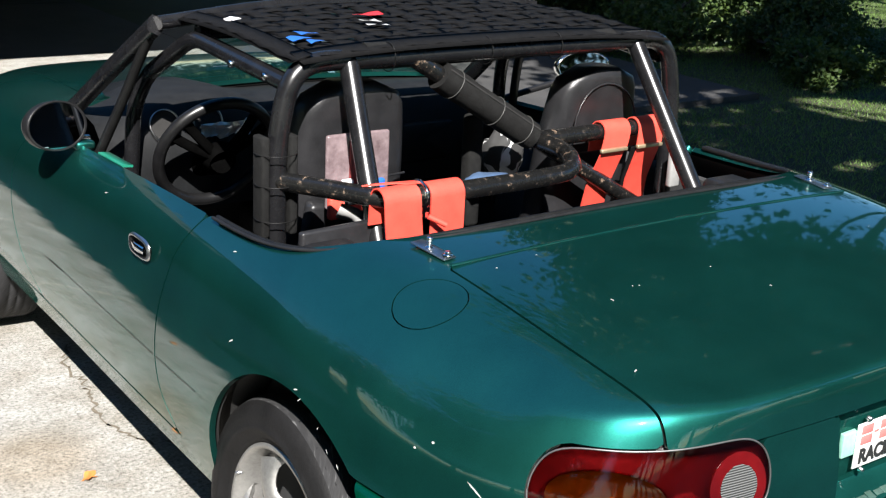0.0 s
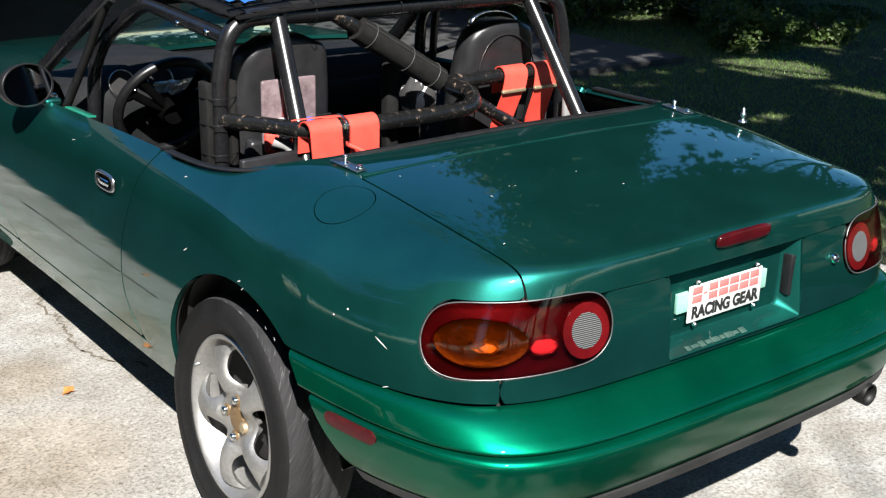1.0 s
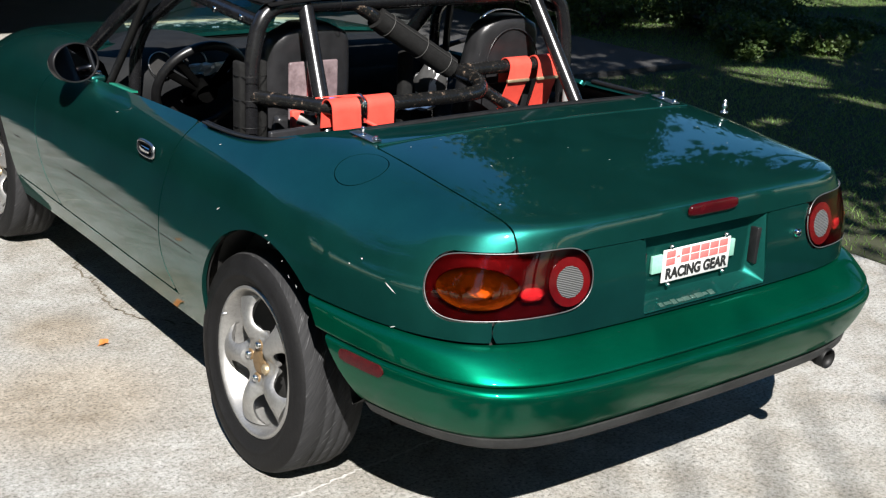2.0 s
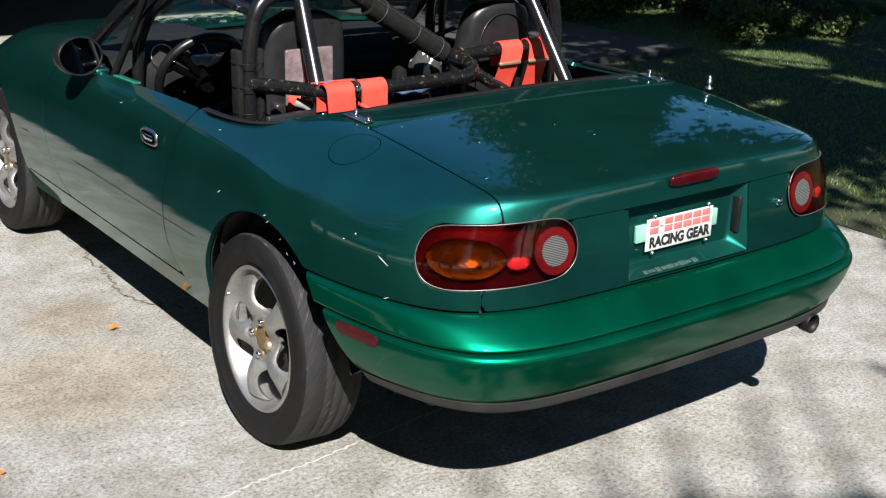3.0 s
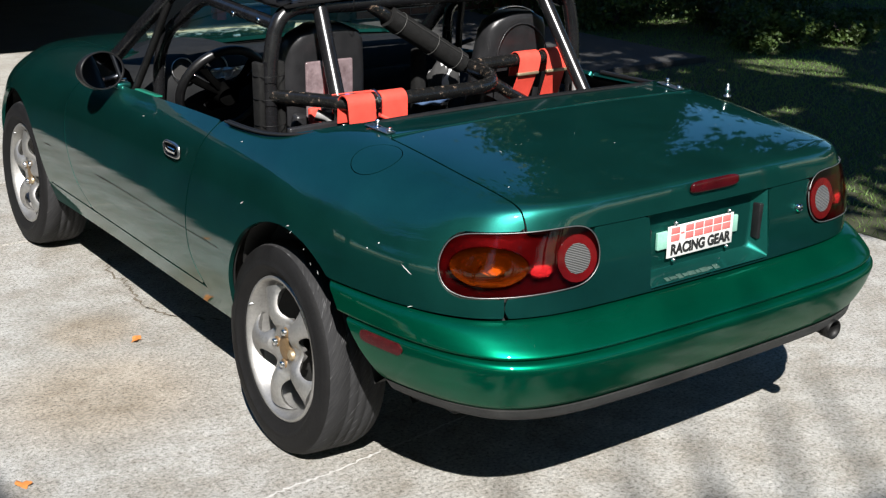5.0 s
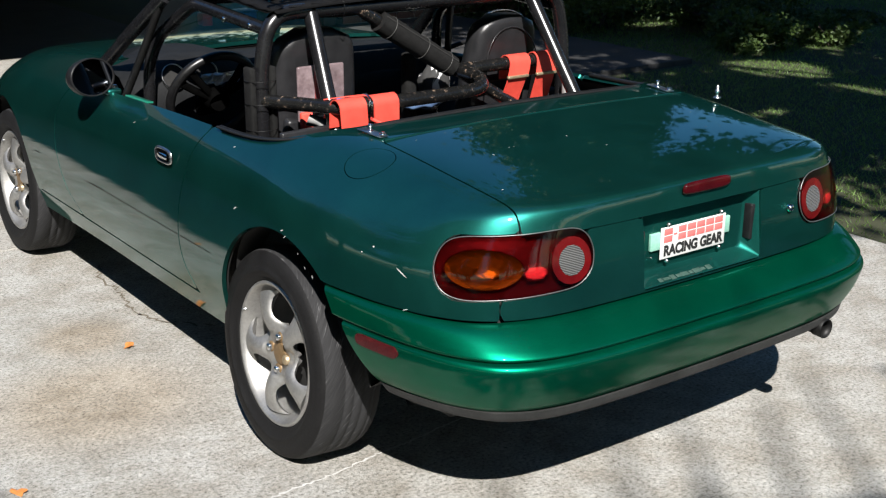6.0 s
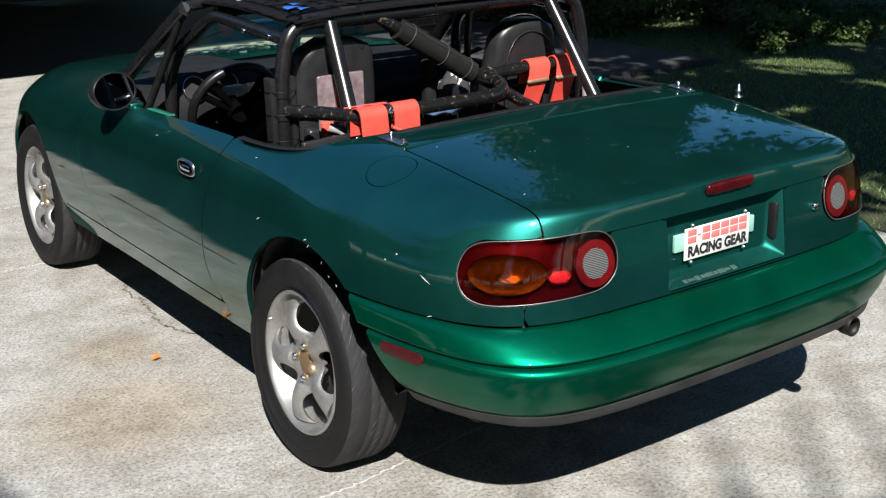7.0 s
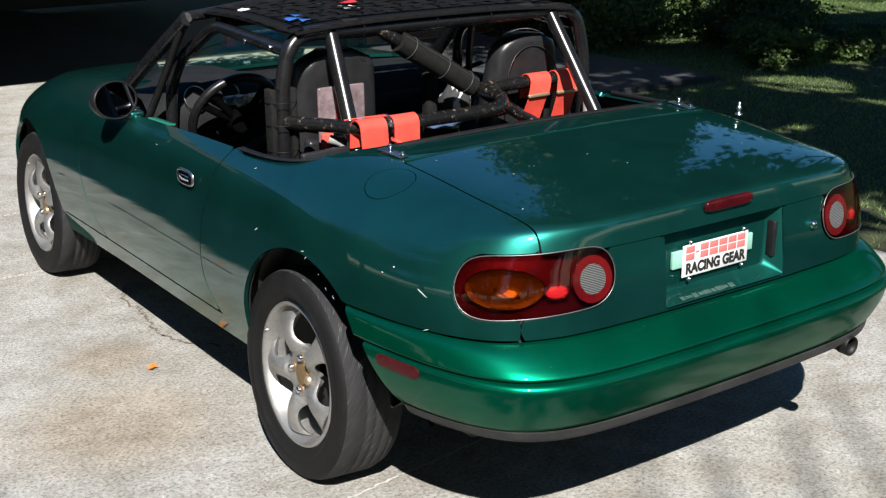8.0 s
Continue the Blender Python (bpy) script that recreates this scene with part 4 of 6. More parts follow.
part("seal_bead", tube([p + Vector((0, -0.016 if abs(p.x) < 0.6 else 0, 0.003)) + Vector((-0.012 * math.copysign(1, p.x) * (abs(p.x) > 0.6), 0, 0)) * -1 for p in rim], 0.004, 6), PLASTIC, car)

# tub: floor, side walls, bulkhead behind the seats
bm = bmesh.new()
box(bm, (-0.68, -0.02, 0.30), (0.68, 1.75, 0.33))
box(bm, (-0.72, 0.02, 0.30), (-0.69, 1.75, 0.80))
box(bm, (0.69, 0.02, 0.30), (0.72, 1.75, 0.80))
box(bm, (-0.70, -0.06, 0.30), (0.70, -0.02, 0.86))
box(bm, (-0.70, 1.70, 0.30), (0.70, 1.75, 0.84))
part("cockpit_tub", bm, CABIN, car, smooth=False)
part("parcel_shelf", boxed((-0.69, -0.02, 0.70), (0.69, 0.30, 0.74), 0.02), TUBE, car, smooth=False)
part("tunnel", boxed((-0.11, 0.36, 0.33), (0.11, 1.6, 0.52), 0.04), FABRIC_DARK, car)
for s in (LEFT, RIGHT):
    part("door_card", boxed((-s * 0.70 - 0.025, 0.46, 0.36), (-s * 0.70 + 0.025, 1.5, 0.81), 0.02), FABRIC_DARK, car)
    part("belt_tower", boxed((-s * 0.60 - 0.06, 0.05, 0.58), (-s * 0.60 + 0.06, 0.20, 0.86), 0.02), PLASTIC, car, "grey plastic trim tower")
part("trim_board", boxed((-0.62, 0.26, 0.70), (-0.40, 0.28, 0.87), 0.006, pose(0, 0, 0, 0, 0, 4)), VINYL, car)
part("inner_bracket", tube(smooth_path([(-0.50, 0.30, 0.88), (-0.46, 0.28, 0.86), (-0.44, 0.27, 0.80), (-0.43, 0.27, 0.70)]), 0.0, 4, flat=(0.018, 0.002, (0, 1, 0.2))), GREY_PAINT, car, "scratched grey metal bracket")


# dashboard, gauges and steering wheel
def dash_mesh():
    bm = bmesh.new()
    sec = [(1.30, 0.60), (1.28, 0.74), (1.30, 0.83), (1.35, 0.875), (1.44, 0.892), (1.56, 0.89), (1.70, 0.875), (1.72, 0.6)]
    rings = []
    for i in range(25):
        x = -0.68 + 1.36 * i / 24
        hump = math.exp(-((x + 0.385) / 0.18) ** 4)
        bow = 0.05 * (x / 0.68) ** 2
        rings.append([bm.verts.new((x, y - bow - 0.02 * hump, z + 0.045 * hump * (1 if 0.8 < z else 0.2))) for y, z in sec])
    for r0, r1 in zip(rings, rings[1:]):
        for j in range(len(sec) - 1):
            bm.faces.new((r0[j], r1[j], r1[j + 1], r0[j + 1]))
    bmesh.ops.recalc_face_normals(bm, faces=bm.faces)
    return bm


DASH = worn("matt_black_dash", (0.006, 0.0064, 0.007), (0.014, 0.015, 0.0162), 18, (0.55, 0.7), relief=0.2, fine=300, spec=0.2)
dash = part("dashboard", dash_mesh(), DASH, car, "black curved dashboard with gauge hood")
for x, r in ((-0.497, 0.045), (-0.367, 0.045)):
    bm = lathe([(0.0, r), (-0.008, r + 0.0006), (-0.009, r - 0.0014), (0.0, r - 0.002)], 32, "Y")
    bmesh.ops.transform(bm, matrix=pose(x, 1.250, 0.868, -18), verts=bm.verts)
    part("gauge_ring", bm, BRUSHED, dash)
    bm = lathe([(-0.002, 0.0001), (-0.002, r - 0.005)], 32, "Y")
    bmesh.ops.transform(bm, matrix=pose(x, 1.250, 0.868, -18), verts=bm.verts)
    part("gauge_face", bm, LINER, dash)
# bright crumpled sheet that stands in for sun glare on the gauges
bm = bmesh.new()
random.seed(4)
glare_pts = [[bm.verts.new((-0.40 + 0.15 * i / 7 + random.uniform(-0.006, 0.006), 1.222 + random.uniform(-0.012, 0.012), 0.826 + 0.048 * j / 4 + random.uniform(-0.008, 0.008))) for j in range(5)] for i in range(8)]
for i in range(7):
    for j in range(4):
        bm.faces.new((glare_pts[i][j], glare_pts[i + 1][j], glare_pts[i + 1][j + 1], glare_pts[i][j + 1]))
part("gauge_glare_sheet", bm, material("gauge_glare", (0.85, 0.85, 0.86), 0.3, 0.6), dash, "bright crumpled sheet imitating sun glare on the gauges", smooth=False)
part("glovebox", boxed((0.12, 1.262, 0.66), (0.58, 1.285, 0.80), 0.012), PLASTIC, dash)
part("centre_stack", boxed((-0.13, 1.20, 0.50), (0.10, 1.30, 0.84), 0.02), PLASTIC, dash)

SW = pose(-0.385, 1.16, 0.800, -66)
steer = empty("steering_wheel")
steer.parent = car
bm = bmesh.new()
path = [SW @ Vector((0.168 * math.cos(t), 0.168 * math.sin(t), 0)) for t in [2 * math.pi * i / 48 for i in range(48)]]
sweep(bm, path, 0.017, 10, closed=True)
bmesh.ops.recalc_face_normals(bm, faces=bm.faces)
MATT_BLACK = worn("matt_black_suede", (0.001, 0.001, 0.001), (0.003, 0.003, 0.003), 30, (0.85, 0.95), spec=0.0)
WHEEL_LEATHER = worn("worn_black_leather", (0.004, 0.004, 0.0045), (0.012, 0.012, 0.0125), 30, (0.28, 0.4), spec=0.5)
part("wheel_rim", bm, WHEEL_LEATHER, steer)
for a in (207, 226, 308, 330):
    d = Vector((math.cos(radians(a)), math.sin(radians(a)), 0))
    part("spoke", tube([SW @ (d * 0.03 + Vector((0, 0, -0.03))), SW @ (d * 0.10 + Vector((0, 0, -0.022))), SW @ (d * 0.165)], 0.0, 8, flat=(0.013, 0.005, (0, 0.9, -0.4))), MATT_BLACK, steer)
bm = lathe([(-0.05, 0.04), (-0.02, 0.052), (-0.01, 0.048), (-0.006, 0.0001)], 28, "Z")
bmesh.ops.transform(bm, matrix=SW, verts=bm.verts)
part("horn_pad", bm, MATT_BLACK, steer)
part("horn_ring", (lambda b: (bmesh.ops.transform(b, matrix=SW, verts=b.verts), b)[1])(lathe([(-0.006, 0.03), (-0.003, 0.031), (-0.003, 0.034), (-0.006, 0.035)], 28, "Z")), BRUSHED, steer)
part("column", tube([SW @ Vector((0, 0, -0.04)), Vector((-0.39, 1.40, 0.70))], 0.035, 14), MATT_BLACK, steer)
part("stalk", tube([Vector((-0.385, 1.24, 0.78)), Vector((-0.25, 1.22, 0.80))], 0.007, 8), PLASTIC, steer)


# seats: wrapped high back with headrest
def seat_back_mesh(w, h, d):
    bm = bmesh.new()
    rows = 24
    rings = []
    for k in range(rows):
        v = k / (rows - 1)
        z = h * v
        half = w * (1.0 - 0.12 * v) if v < 0.62 else w * (0.93 - 0.17 * ((v - 0.62) / 0.38) ** 1.6)
        if v > 0.9:
            half *= max(0.02, 1 - ((v - 0.9) / 0.105) ** 2.6) ** 0.42
        thick = d * (1 - 0.35 * v)
        ring = []
        for j in range(20):
            t = 2 * math.pi * j / 20
            c, s_ = math.cos(t), math.sin(t)
            ring.append(bm.verts.new((half * math.copysign(abs(c) ** 0.45, c), thick * math.copysign(abs(s_) ** 0.6, s_) - 0.20 * v * 0.5, z)))
        rings.append(ring)
    for r0, r1 in zip(rings, rings[1:]):
        for j in range(20):
            bm.faces.new((r0[j], r0[(j + 1) % 20], r1[(j + 1) % 20], r1[j]))
    bm.faces.new(rings[-1])
    bm.faces.new(rings[0][::-1])
    bmesh.ops.recalc_face_normals(bm, faces=bm.faces)
    return bm


def build_seat(x, y, top, half, padded=False):
    seat = empty("seat")
    seat.parent = car
    h = top - 0.42
    bm = seat_back_mesh(half, h, 0.075)
    bmesh.ops.translate(bm, verts=bm.verts, vec=(x, y + 0.10, 0.42))
    part("seat_back", bm, VINYL, seat, "black vinyl high-backed seat")
    part("seat_cushion", boxed((x - half - 0.03, y + 0.05, 0.36), (x + half + 0.03, y + 0.58, 0.48), 0.04), VINYL, seat)
    zs = 0.42 + h * 0.66
    part("seat_seam", tube([Vector((x - half * 0.86, y - 0.02, zs)), Vector((x - half * 0.5, y - 0.052, zs + 0.008)), Vector((x + half * 0.5, y - 0.052, zs + 0.008)), Vector((x + half * 0.86, y - 0.02, zs))], 0.003, 6), VINYL, seat)
    if padded:
        for e in (-1, 1):
            bm = boxed((-0.026, -0.02, 0.0), (0.026, 0.02, h * 0.60), 0.012)
            bmesh.ops.transform(bm, matrix=pose(x + e * half * 0.80, y + 0.025, 0.43, 9, e * -4, 0), verts=bm.verts)
            part("side_bolster", bm, VINYL, seat)
        return seat
    piping = []
    for k in range(15):
        t = math.pi * k / 14
        piping.append(Vector((x - math.cos(t) * half * 0.72, y - 0.058 + 0.012 * math.sin(t), zs - 0.02 + math.sin(t) ** 0.6 * (top - zs - 0.02))))
    part("seat_piping", tube(piping, 0.0025, 6), VINYL, seat)
    return seat


driver_seat = build_seat(-0.335, 0.53, 1.115, 0.172, True)
build_seat(0.448, 0.53, 1.10, 0.166)

# clear pouch on the back of the driver's seat
pouch = part("seat_pouch", boxed((-0.458, 0.424, 0.84), (-0.288, 0.438, 1.015), 0.006), worn("cloudy_film", (0.035, 0.018, 0.02), (0.30, 0.23, 0.24), 9, (0.1, 0.2), relief=0.6, fine=30), driver_seat, "cloudy clear pouch holding a red pack")
part("red_pack", boxed((-0.46, 0.402, 0.82), (-0.28, 0.422, 0.875), 0.006), WEB_RED, driver_seat, "red pack")
part("pouch_flap", boxed((-0.40, 0.416, 0.89), (-0.365, 0.426, 1.0), 0.004), worn("dark_red_cloth", (0.2, 0.03, 0.03), (0.3, 0.05, 0.05), 30), driver_seat)
part("blue_packet", boxed((-0.37, 0.404, 0.862), (-0.31, 0.419, 0.905), 0.005), BLUE_PLASTIC, driver_seat, "small blue packet")
part("white_packet", boxed((-0.425, 0.406, 0.885), (-0.395, 0.42, 0.912), 0.005), PLATE_WHITE, driver_seat, "small white packet")
part("metal_buckle", boxed((-0.425, 0.392, 0.853), (-0.38, 0.404, 0.89), 0.006), CHROME, driver_seat)

# cloth bundle between the seats
def crumple(cx, cy, cz, rx, ry, rz, seed):
    bm = bmesh.new()
    bmesh.ops.create_icosphere(bm, subdivisions=3, radius=1)
    for v in bm.verts:
        k = 1 + 0.35 * noise.noise(v.co * 2.2 + Vector((seed, 0, 0))) + 0.15 * noise.noise(v.co * 6 + Vector((0, seed, 0)))
        v.co = Vector((cx + v.co.x * rx * k, cy + v.co.y * ry * k, cz + v.co.z * rz * k))
    return bm


def zebra():
    m = material("black_and_white_cloth", (0.7, 0.7, 0.7), 0.8)
    n = noise_node(m, 9, 1)
    n.inputs["Distortion"].default_value = 2.5
    base(m, ramp(m, n.outputs["Fac"], [(0.47, (0.03, 0.03, 0.03)), (0.5, (0.75, 0.75, 0.75))]).outputs["Color"])
    return m


tagged(part("patterned_cloth", crumple(0.195, 0.60, 0.868, 0.06, 0.05, 0.075, 3.0), zebra()), "crumpled black and white patterned cloth between the seats", "cloth")
tagged(part("blue_cloth", crumple(0.065, 0.50, 0.838, 0.07, 0.04, 0.02, 7.0), worn("dark_blue_cloth", (0.03, 0.06, 0.13), (0.06, 0.11, 0.2), 14, (0.8, 0.9), fine=300)), "crumpled dull blue cloth behind the seats", "cloth")



# ---- roll cage, net and harnesses ----
cage = empty("roll_cage")
cage.parent = car
HOOP_Y = 0.43
R = 0.0235
hoop = [(-0.585, HOOP_Y, 0.33), (-0.585, HOOP_Y, 1.02), (-0.545, HOOP_Y, 1.185), (0.0, HOOP_Y, 1.185), (0.60, HOOP_Y, 1.185), (0.645, HOOP_Y, 1.02), (0.645, HOOP_Y, 0.33)]
part("main_hoop", tube(bent(hoop, 0.16, 10), R, 16), TUBE, cage, "glossy black bent steel hoop")
for x0, x1, y1, z1 in ((-0.405, -0.439, 0.245, 0.854), (0.478, 0.504, 0.23, 0.889)):
    part("rear_brace", tube([(x0, HOOP_Y, 1.185), (x1, y1, z1), (x1 + (x1 - x0) * 0.4, y1 - (HOOP_Y - y1) * 0.4, z1 - (1.185 - z1) * 0.4)], R, 16), TUBE, cage, "glossy black straight brace tube")
harness = [(-0.585, HOOP_Y, 0.925), (-0.50, 0.30, 0.925), (-0.445, 0.185, 0.925), (-0.05, 0.185, 0.925), (0.10, 0.20, 0.925), (0.185, 0.33, 0.935), (0.17, HOOP_Y, 0.945)]
part("harness_bar", tube(bent(harness, 0.07, 8), 0.0215, 16), CHIPPED, cage, "scuffed black bent harness bar")
part("cross_bar", tube([(0.15, HOOP_Y, 0.945), (0.645, HOOP_Y, 0.945)], 0.022, 16), CHIPPED, cage, "scuffed black cross tube")
diag = [Vector((-0.24, HOOP_Y, 1.185)), Vector((0.165, HOOP_Y, 0.945)), Vector((0.56, HOOP_Y, 0.715))]
part("diagonal_brace", tube(diag, 0.0215, 16), CHIPPED, cage, "scuffed black diagonal tube")


def foam(a, b, r, name="foam_pad"):
    a, b = Vector(a), Vector(b)
    steps = 9
    path = [a + (b - a) * i / steps for i in range(steps + 1)]
    bm = bmesh.new()
    rings = sweep(bm, path, r, 14)
    for ring in rings:
        for v in ring:
            v.co += Vector((noise.noise(v.co * 30), noise.noise(v.co * 30 + Vector((5, 0, 0))), noise.noise(v.co * 30 + Vector((0, 5, 0))))) * 0.003
    bmesh.ops.recalc_face_normals(bm, faces=bm.faces)
    return part(name, bm, FOAM, cage, "black foam padding sleeve")


def ring_tie(c, d, r, mat=None):
    d = Vector(d).normalized()
    m = d.to_track_quat("Z", "Y").to_matrix().to_4x4()
    m.translation = Vector(c)
    path = [m @ Vector((r * math.cos(2 * math.pi * i / 20), r * math.sin(2 * math.pi * i / 20), 0)) for i in range(20)]
    bm = bmesh.new()
    sweep(bm, path, 0.0012, 6, closed=True)
    bmesh.ops.recalc_face_normals(bm, faces=bm.faces)
    part("cable_tie", bm, mat or TIE, cage)


d = (diag[1] - diag[0]).normalized()
foam(diag[0] + d * 0.10, diag[0] + d * 0.445, 0.037)
for a in (0.6, 2.2, 3.9):
    off = (Vector((0, -1, 0)) * math.cos(a) + d.cross(Vector((0, 1, 0))) * math.sin(a)) * 0.0365
    part("foam_slit", tube([diag[0] + d * 0.105 + off, diag[0] + d * 0.44 + off], 0.0028, 6), LINER, cage, "dark slit in the foam")
for k in (0.15, 0.30, 0.41):
    ring_tie(diag[0] + d * k, d, 0.0385)
for dx in (-0.034, 0.036):
    bm = boxed((-0.587 + dx - 0.010, HOOP_Y - 0.024, 0.80), (-0.587 + dx + 0.010, HOOP_Y + 0.026, 1.03), 0.006)
    part("foam_strip", bm, FOAM, cage, "slim black foam strip")
for z in (0.84, 0.92, 0.99):
    ring_tie((-0.587, HOOP_Y, z), (0, 0, 1), 0.0475, SEAL)
for x in (-0.30, -0.02, 0.20):
    ring_tie((x, HOOP_Y, 1.185), (1, 0, 0), 0.034, SEAL)
foam((-0.36, HOOP_Y + 0.012, 1.187), (0.40, HOOP_Y + 0.012, 1.187), 0.031)

# roof side bars, windscreen bars and header bar
for s in (-1, 1):
    xs = s * 0.545 if s < 0 else 0.60
    side_bar = [(xs, HOOP_Y + 0.02, 1.135), (xs * 1.0, 0.94, 1.165), (xs * 1.06, 1.17, 1.03), (xs * 1.10, 1.215, 0.93), (xs * 1.14, 1.235, 0.50)]
    part("side_bar", tube(bent(side_bar, 0.06, 8), 0.021, 14), TUBE, cage, "black bent roof and pillar tube")
    for y in (0.521, 0.690):
        bm = lathe([(-0.004, 0.0001), (-0.004, 0.010), (0.004, 0.010), (0.004, 0.0001)], 6, "X")
        bmesh.ops.translate(bm, verts=bm.verts, vec=(xs + s * 0.022, y, 1.14))
        part("bolt", bm, CHROME, cage, "bright bolt head")
part("header_bar", tube([(-0.53, 0.95, 1.175), (0.585, 0.95, 1.175)], 0.021, 14), TUBE, cage)


# windscreen frame and glass
def pillar(s):
    p = [Vector((s * 0.717, 1.51, 0.845)), Vector((s * 0.692, 1.42, 0.90)), Vector((s * 0.655, 1.215, 1.045)), Vector((s * 0.612, 1.02, 1.185))]
    return tube(smooth_path(p, 5), 0.0, 10, flat=(0.026, 0.022, (s * 0.6, -0.3, 0.75)))


frame_thing = empty("windscreen_frame")
frame_thing.parent = car
for s in (-1, 1):
    part("pillar", pillar(s), TUBE, frame_thing, "black windscreen pillar")
    part("quarter_light_post", tube(smooth_path([(s * 0.708, 1.20, 0.815), (s * 0.662, 1.13, 0.975), (s * 0.628, 1.06, 1.12), (s * 0.612, 1.02, 1.18)], 4), 0.0, 8, flat=(0.010, 0.010, (s, 0, 0.3))), SEAL, frame_thing)
part("header", tube(smooth_path([(-0.61, 1.015, 1.19), (-0.3, 1.04, 1.215), (0, 1.05, 1.22), (0.3, 1.04, 1.215), (0.61, 1.015, 1.19)], 5), 0.0, 10, flat=(0.026, 0.018, (0, 0.3, 1))), TUBE, frame_thing, "black windscreen header rail")
part("scuttle_strip", tube(smooth_path([(-0.66, 1.53, 0.885), (-0.495, 1.636, 0.895), (-0.324, 1.735, 0.896), (-0.152, 1.802, 0.896), (0.03, 1.86, 0.896), (0.35, 1.76, 0.892), (0.66, 1.55, 0.88)], 5), 0.0, 8, flat=(0.009, 0.006, (0, 0, 1))), BRUSHED, frame_thing, "pale strip along the base of the windscreen")
bm = bmesh.new()
rows = []
for i in range(13):
    u = -1 + i / 6
    lo = Vector((0.70 * u, 1.80 - 0.31 * u * u, 0.90 - 0.04 * u * u))
    hi = Vector((0.60 * u, 1.045 - 0.03 * u * u, 1.205 - 0.02 * u * u))
    rows.append([bm.verts.new(lo + (hi - lo) * k / 5 + Vector((0, 0, 0.012 * math.sin(math.pi * k / 5)))) for k in range(6)])
for a, b in zip(rows, rows[1:]):
    for k in range(5):
        bm.faces.new((a[k], b[k], b[k + 1], a[k + 1]))
glass = part("windscreen", bm, GLASS, frame_thing, "clear windscreen glass")
glass.visible_shadow = False

# woven roof net
net = empty("roof_net")
net.parent = car
random.seed(9)


def net_z(x, y):
    k = min(1, max(0, (y - HOOP_Y) / 0.56))
    return 1.212 + 0.012 * k + 0.012 * math.sin(math.pi * k) - 0.02 * abs(x / 0.55) ** 3 - 0.02 * math.sin(math.pi * k) * (1 - (x / 0.55) ** 2)


for i in range(15):
    x = -0.52 + 1.06 * i / 14
    pts = []
    for k in range(29):
        y = HOOP_Y - 0.02 + 0.58 * k / 28
        pts.append(Vector((x + 0.006 * math.sin(y * 9 + i), y, net_z(x, y) + 0.0022 * math.sin(math.pi * (k / 2 + i)))))
    part("net_strap", tube(pts, 0.0, 4, flat=(0.036, 0.0012, (0, 0, 1))), WEB_BLACK, net)
for j in range(9):
    y = HOOP_Y + 0.02 + 0.52 * j / 8
    pts = []
    for k in range(45):
        x = -0.54 + 1.10 * k / 44
        pts.append(Vector((x, y + 0.006 * math.sin(x * 8 + j), net_z(x, y) + 0.0022 * math.sin(math.pi * (k / 1.57 + j + 1)))))
    part("net_strap", tube(pts, 0.0, 4, flat=(0.033, 0.0012, (0, 0, 1))), WEB_BLACK, net)
part("net_hem", tube([Vector((x, HOOP_Y - 0.005, net_z(x, HOOP_Y) + 0.003)) for x in [-0.54 + 1.12 * k / 20 for k in range(21)]], 0.0, 4, flat=(0.032, 0.002, (0, -0.3, 1))), WEB_BLACK, net)
part("net_hem", tube([Vector((-0.535, y, net_z(-0.53, y) + 0.003)) for y in [HOOP_Y - 0.02 + 0.6 * k / 12 for k in range(13)]], 0.0, 4, flat=(0.03, 0.002, (-0.3, 0, 1))), WEB_BLACK, net)


def scrap(x, y, w, h, mat, seed):
    bm = bmesh.new()
    g = [[bm.verts.new((x + w * (i / 3 - 0.5), y + h * (j / 2 - 0.5) + 0.006 * math.sin(i * 2 + seed), net_z(x, y) + 0.012 + 0.003 * math.sin(i + j + seed))) for j in range(3)] for i in range(4)]
    for i in range(3):
        for j in range(2):
            bm.faces.new((g[i][j], g[i + 1][j], g[i + 1][j + 1], g[i][j + 1]))
    return bm


for x, y, w, h, mat, label in ((-0.47, 0.545, 0.05, 0.035, BLUE_PLASTIC, "blue patch on the net"), (-0.42, 0.585, 0.06, 0.04, BLUE_PLASTIC, "blue patch on the net"), (-0.445, 0.50, 0.05, 0.025, BLUE_PLASTIC, "blue patch on the net"), (-0.175, 0.71, 0.06, 0.04, PLATE_WHITE, "white patch on the net"), (-0.19, 0.645, 0.07, 0.03, PLATE_WHITE, "white patch on the net"), (-0.12, 0.80, 0.08, 0.03, RED_PLASTIC, "red patch on the net"), (-0.50, 0.82, 0.035, 0.03, PLATE_WHITE, "white patch on the net")):
    part("net_patch", scrap(x, y, w, h, mat, x * 30), mat, net, label)


# harness belts
def strap(pts, w, mat, name, label):
    """A flat band of webbing whose width lies along x."""
    bm = bmesh.new()
    rows = []
    for i, p in enumerate(pts):
        t = (pts[min(i + 1, len(pts) - 1)] - pts[max(i - 1, 0)]).normalized()
        n = t.cross(Vector((1, 0, 0))).normalized() * 0.0016
        rows.append([bm.verts.new(p + Vector((k * w, 0, 0)) + n * h) for k, h in ((-1, 1), (1, 1), (1, -1), (-1, -1))])
    for a, b in zip(rows, rows[1:]):
        for k in range(4):
            bm.faces.new((a[k], a[(k + 1) % 4], b[(k + 1) % 4], b[k]))
    bm.faces.new(rows[0][::-1])
    bm.faces.new(rows[-1])
    bmesh.ops.recalc_face_normals(bm, faces=bm.faces)
    sharpen(bm, 50)
    return part(name, bm, mat, belts, label)


belts = empty("harness_belts")
belts.parent = car


